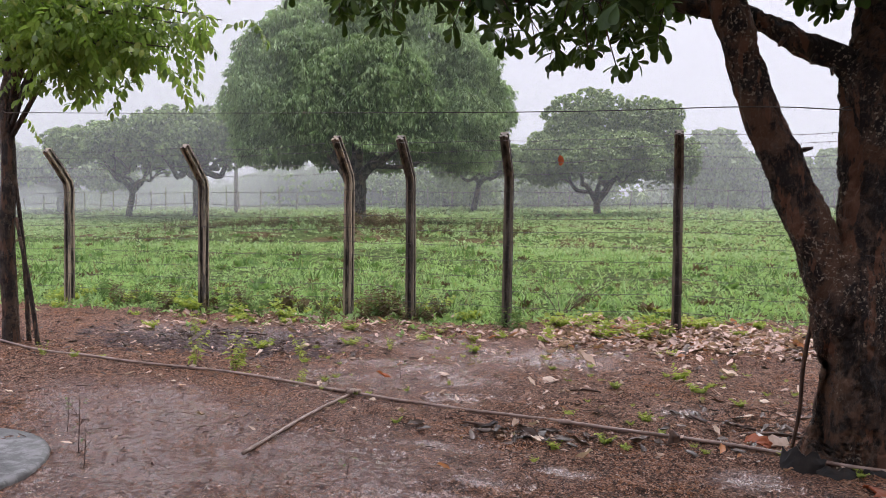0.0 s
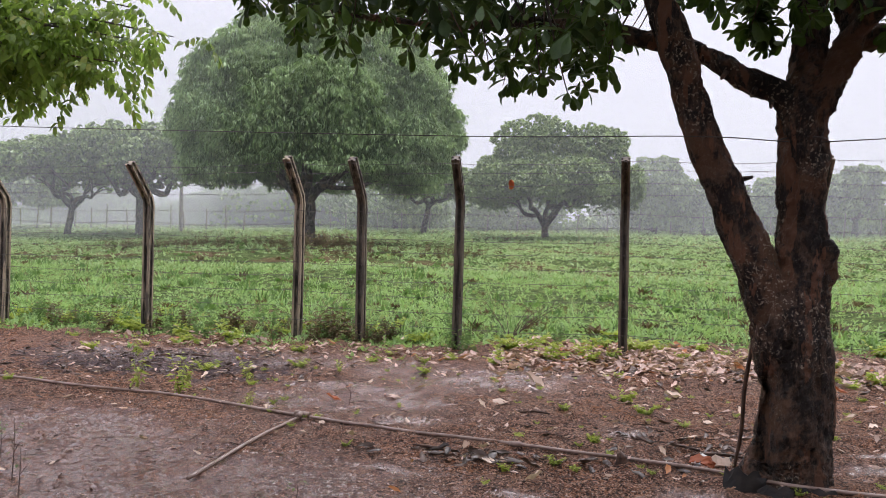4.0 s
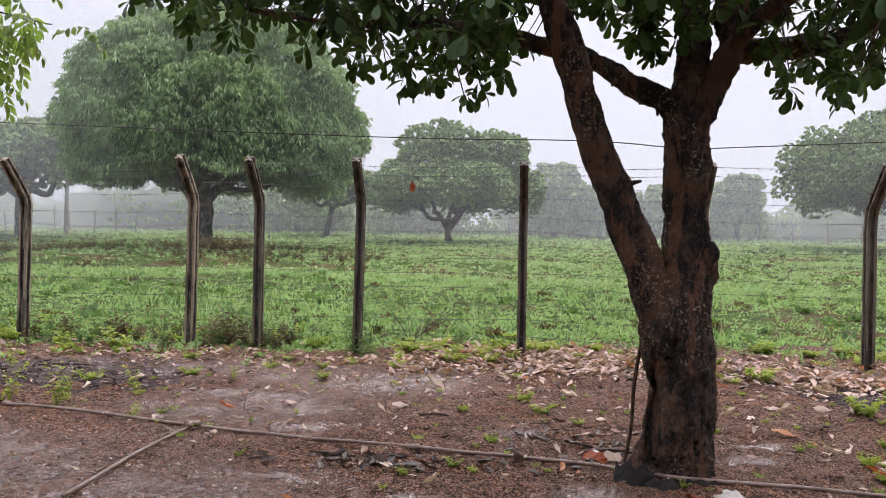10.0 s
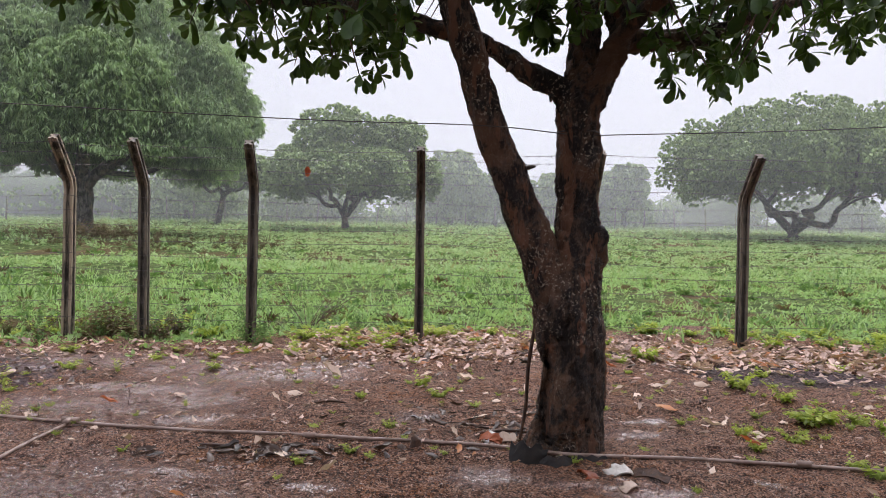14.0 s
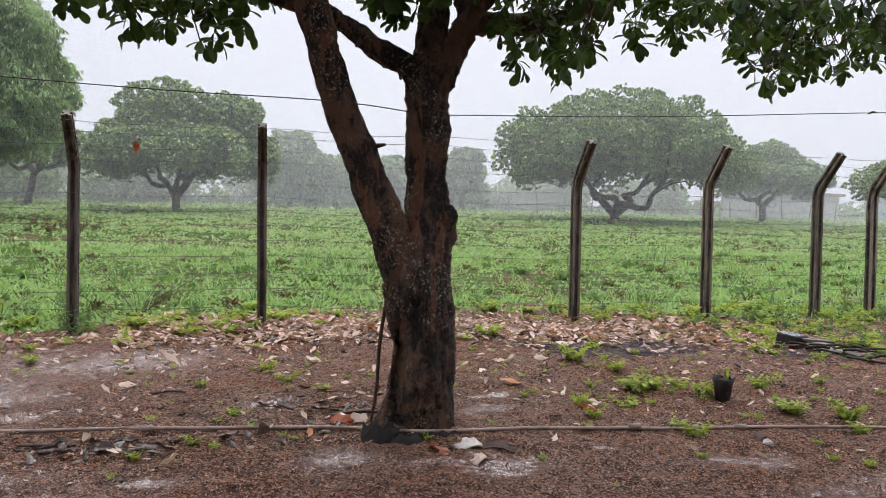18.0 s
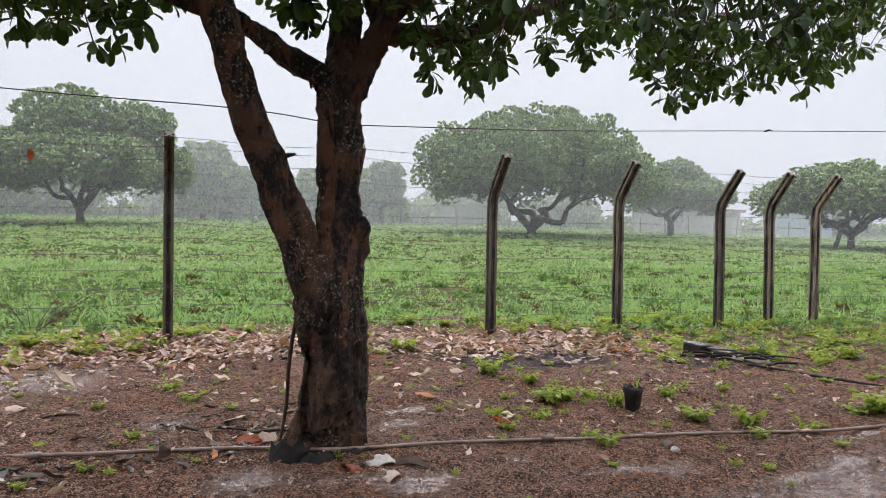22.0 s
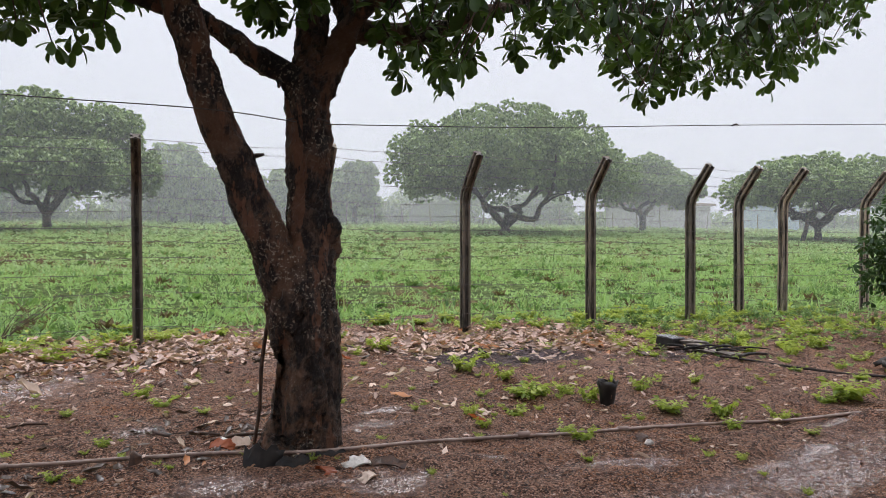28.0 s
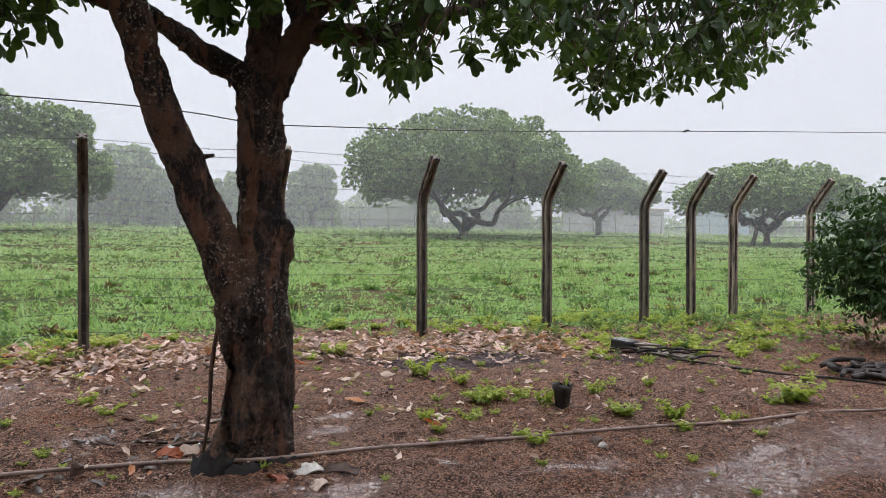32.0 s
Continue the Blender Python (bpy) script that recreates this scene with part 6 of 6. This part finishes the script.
brushwood("brushwood", 420, (-3.9, 5.3), (0.7, 0.4), 1, "dark wet twigs and chips strewn on the mud")
brushwood("brushwood", 120, (0.3, 4.0), (0.5, 0.35), 2, "dark wet twigs and chips strewn on the mud")
brushwood("brushwood", 90, (-0.7, 3.45), (0.4, 0.1), 3, "dark wet twigs and chips strewn on the mud")
brushwood("brushwood", 120, (4.5, 4.7), (0.6, 0.4), 4, "dark wet twigs and chips strewn on the mud")
brushwood("brushwood", 260, (-2.6, 3.2), (1.5, 0.8), 5, "dark wet twigs and chips strewn on the mud")

# ---- fallen leaves ----
def litter(name, count, place, seed, label, lo=0.4, hi=1.05, material=DRY_LEAF):
    r = np.random.RandomState(seed)
    x, y = place(r, count)
    m = len(x)
    v, f = scatter(DRY, turns(r.uniform(0, 6.3, m), r.normal(0, 0.1, m), r.normal(0, 0.22, m) + np.where(r.rand(m) < 0.5, math.pi, 0)), np.stack([x, y, surface(x, y) + r.uniform(0.004, 0.028, m)], 1), r.uniform(lo, hi, m))
    tagged(new(name, mesh_np(name, v, f, material)), label, "leaf litter", kind="stuff")


litter("leaf_litter", 4000, lambda r, n: ((lambda x: (x, 6.8 - 0.2 * (x - 0.8) * (x > 0.8) + 0.1 * (x - 0.8) * (x < 0.8) + r.normal(0, 0.36, n)))(-1.2 + 5.9 * r.rand(n))), 1, "thick pinkish-brown fallen cashew leaves along the fence", 0.4, 1.15)
litter("leaf_litter", 330, lambda r, n: ((lambda x: (x, 6.35 + r.normal(0, 0.35, n)))(r.uniform(-5.5, -0.8, n))), 2, "scattered brown fallen leaves along the fence")
litter("leaf_litter", 420, lambda r, n: (r.uniform(-1.2, 5.2, n), r.uniform(3.2, 6.5, n)), 3, "scattered small brown leaf scraps on the mud", 0.2, 0.6)
litter("leaf_litter", 260, lambda r, n: (r.uniform(-5.5, -0.5, n), r.uniform(3.8, 6.4, n)), 4, "scattered small brown leaf scraps on the mud", 0.2, 0.5)
litter("leaf_litter", 45, lambda r, n: (r.normal(-0.72, 0.4, n), r.normal(3.42, 0.06, n)), 5, "dark wet rotting leaves along the water pipe", 0.5, 1.1, WET_LEAF)
litter("leaf_litter", 60, lambda r, n: (r.normal(0.25, 0.35, n), r.normal(3.95, 0.22, n)), 6, "dark wet rotting leaves beside the trunk", 0.35, 0.9, WET_LEAF)
litter("leaf_litter", 420, lambda r, n: (r.normal(-4.1, 0.9, n), r.normal(5.3, 0.5, n)), 7, "dark wet rotting leaf scraps on the mud", 0.2, 0.7, WET_LEAF)
litter("leaf_litter", 260, lambda r, n: (r.uniform(-1.0, 5.0, n), r.normal(6.2, 0.45, n)), 8, "dark wet rotting leaves among the fallen leaves", 0.4, 1.0, WET_LEAF)
single = [mesh_np("fallen_leaf", DRY[0] * (1, 1, s), DRY[1], DRY_LEAF_ONE) for s in (0.5, 1.0, 1.5)]
r = np.random.RandomState(19)
for i in range(120):
    x, y = (r.uniform(-1.6, 4.4), r.uniform(2.5, 6.2)) if i < 90 else (r.uniform(-4.5, -1.2), r.uniform(2.4, 6.0))
    if (abs(x - 0.78) < 0.3 and abs(y - 3.5) < 0.32) or math.hypot(x + 3.6, y - 1.92) < 0.8:
        continue
    ob = new("fallen_leaf", single[i % 3])
    ob.matrix_basis = pose(*on(x, y, 0.014), r.normal(0, 9) + (180 if i % 2 else 0), r.normal(0, 7), r.uniform(0, 360)) @ Matrix.Scale(r.uniform(0.35, 0.85), 4)
    tagged(ob, "pale brown dry leaf lying on the wet mud", "fallen leaf", "fallen leaves")
BIG_LEAVES = ((-3.12, 5.05, 0.13), (-3.07, 4.86, 0.14), (-1.85, 3.73, 0.09), (-0.6, 5.21, 0.16), (-0.8, 4.62, 0.15), (-1.07, 3.49, 0.1), (-0.89, 3.51, 0.09), (-0.81, 3.42, 0.13), (-0.67, 3.48, 0.12), (-0.49, 3.1, 0.08), (-2.02, 5.21, 0.1), (-0.11, 3.35, 0.08), (0.2, 3.36, 0.08), (0.27, 3.35, 0.08), (0.47, 4.88, 0.1), (0.43, 5.25, 0.13), (0.56, 4.48, 0.09), (0.66, 4.82, 0.11), (1.37, 4.74, 0.12), (1.53, 4.68, 0.1), (1.78, 5.05, 0.14), (1.82, 4.97, 0.1), (1.71, 4.27, 0.13))
MORE_LEAVES = ((2.23, 5.02, 0.14), (2.34, 4.95, 0.13), (2.58, 5.76, 0.13), (2.75, 5.68, 0.13), (2.43, 5.74, 0.15), (1.8, 3.97, 0.12), (1.96, 4.11, 0.16), (1.86, 3.92, 0.11), (2.11, 3.86, 0.13), (2.02, 3.72, 0.14), (2.49, 4.24, 0.08), (1.48, 3.14, 0.08), (2.26, 4.03, 0.07), (3.4, 4.6, 0.1), (4.0, 4.1, 0.11), (3.05, 4.4, 0.1))
for i, (x, y, w) in enumerate(BIG_LEAVES + MORE_LEAVES):
    ob = new("fallen_leaf", single[1 + i % 2])
    ob.matrix_basis = pose(*on(x, y, 0.02), r.normal(0, 14) + (180 if i % 3 else 0), r.normal(0, 10), r.uniform(0, 360)) @ Matrix.Scale(w / 0.108, 4)
    tagged(ob, "large pale curled dry leaf lying on the wet mud", "fallen leaf", "fallen leaves")
for x, y in ((1.9, 3.52), (-1.95, 4.32), (1.66, 5.58)):
    ob = new("fallen_leaf", mesh_np("fallen_leaf", *DRY, ORANGE_LEAF))
    ob.matrix_basis = pose(*on(x, y, 0.025), 10, -8, x * 90) @ Matrix.Scale(0.95, 4)
    tagged(ob, "orange dead leaf lying on the mud", "fallen leaf", "fallen leaves")
clod = [mesh_np("clod", *tri(tube(((-0.02, 0, 0, 0.006), (0, 0, 0.004, 0.018), (0.022, 0, 0, 0.005)), 6, 2, 0.25, i)), EARTH, False) for i in range(4)]
pieces = []
r = np.random.RandomState(23)
for k in range(4):
    m = 300
    x, y = r.uniform(-5.5, 5.5, m), r.uniform(1.6, 6.6, m)
    v = np.zeros(len(clod[k].vertices) * 3)
    clod[k].vertices.foreach_get("co", v)
    f = np.zeros(len(clod[k].polygons) * 3, int)
    clod[k].polygons.foreach_get("vertices", f)
    pieces.append(scatter((v.reshape(-1, 3), f.reshape(-1, 3)), turns(r.uniform(0, 6.3, m), r.uniform(-0.3, 0.3, m)), np.stack([x, y, surface(x, y) + 0.003], 1), 0.12 + 0.35 * r.rand(m) ** 3))
n = 42000
x, y = r.uniform(-5.6, 5.8, n), 1.7 + 5.2 * r.rand(n) ** 1.3
dry = np.exp(-((x + 2) / 1.2) ** 2 - ((y - 4.5) / 0.6) ** 2) + np.exp(-((x + 2) / 1.6) ** 2 - ((y - 2.5) / 0.7) ** 2)
ok = r.rand(n) > 0.75 * dry
x, y = x[ok], y[ok]
n = len(x)
crumb = (np.array([(1, 0, 0), (-0.9, 0.2, 0), (0.1, 0.8, 0), (-0.1, -0.9, 0), (0.1, 0, 0.6)], float), np.array([(0, 2, 4), (2, 1, 4), (1, 3, 4), (3, 0, 4)]))
size = np.stack([0.003 + 0.018 * r.rand(n) ** 4, 0.003 + 0.012 * r.rand(n) ** 4, 0.003 + 0.008 * r.rand(n) ** 3], 1)
tagged(new("gravel", mesh_np("gravel", *scatter(crumb, turns(r.uniform(0, 6.3, n), r.uniform(-0.3, 0.3, n)), np.stack([x, y, surface(x, y) - 0.002 + r.uniform(0, 0.004, n)], 1), size), PEBBLE, False)), "fine reddish grit and crumbs over the mud", "gravel", kind="stuff")
tagged(new("mud_clods", mesh_np("mud_clods", *join(pieces), EARTH, False)), "small clods and bits on the mud", "clods", kind="stuff")
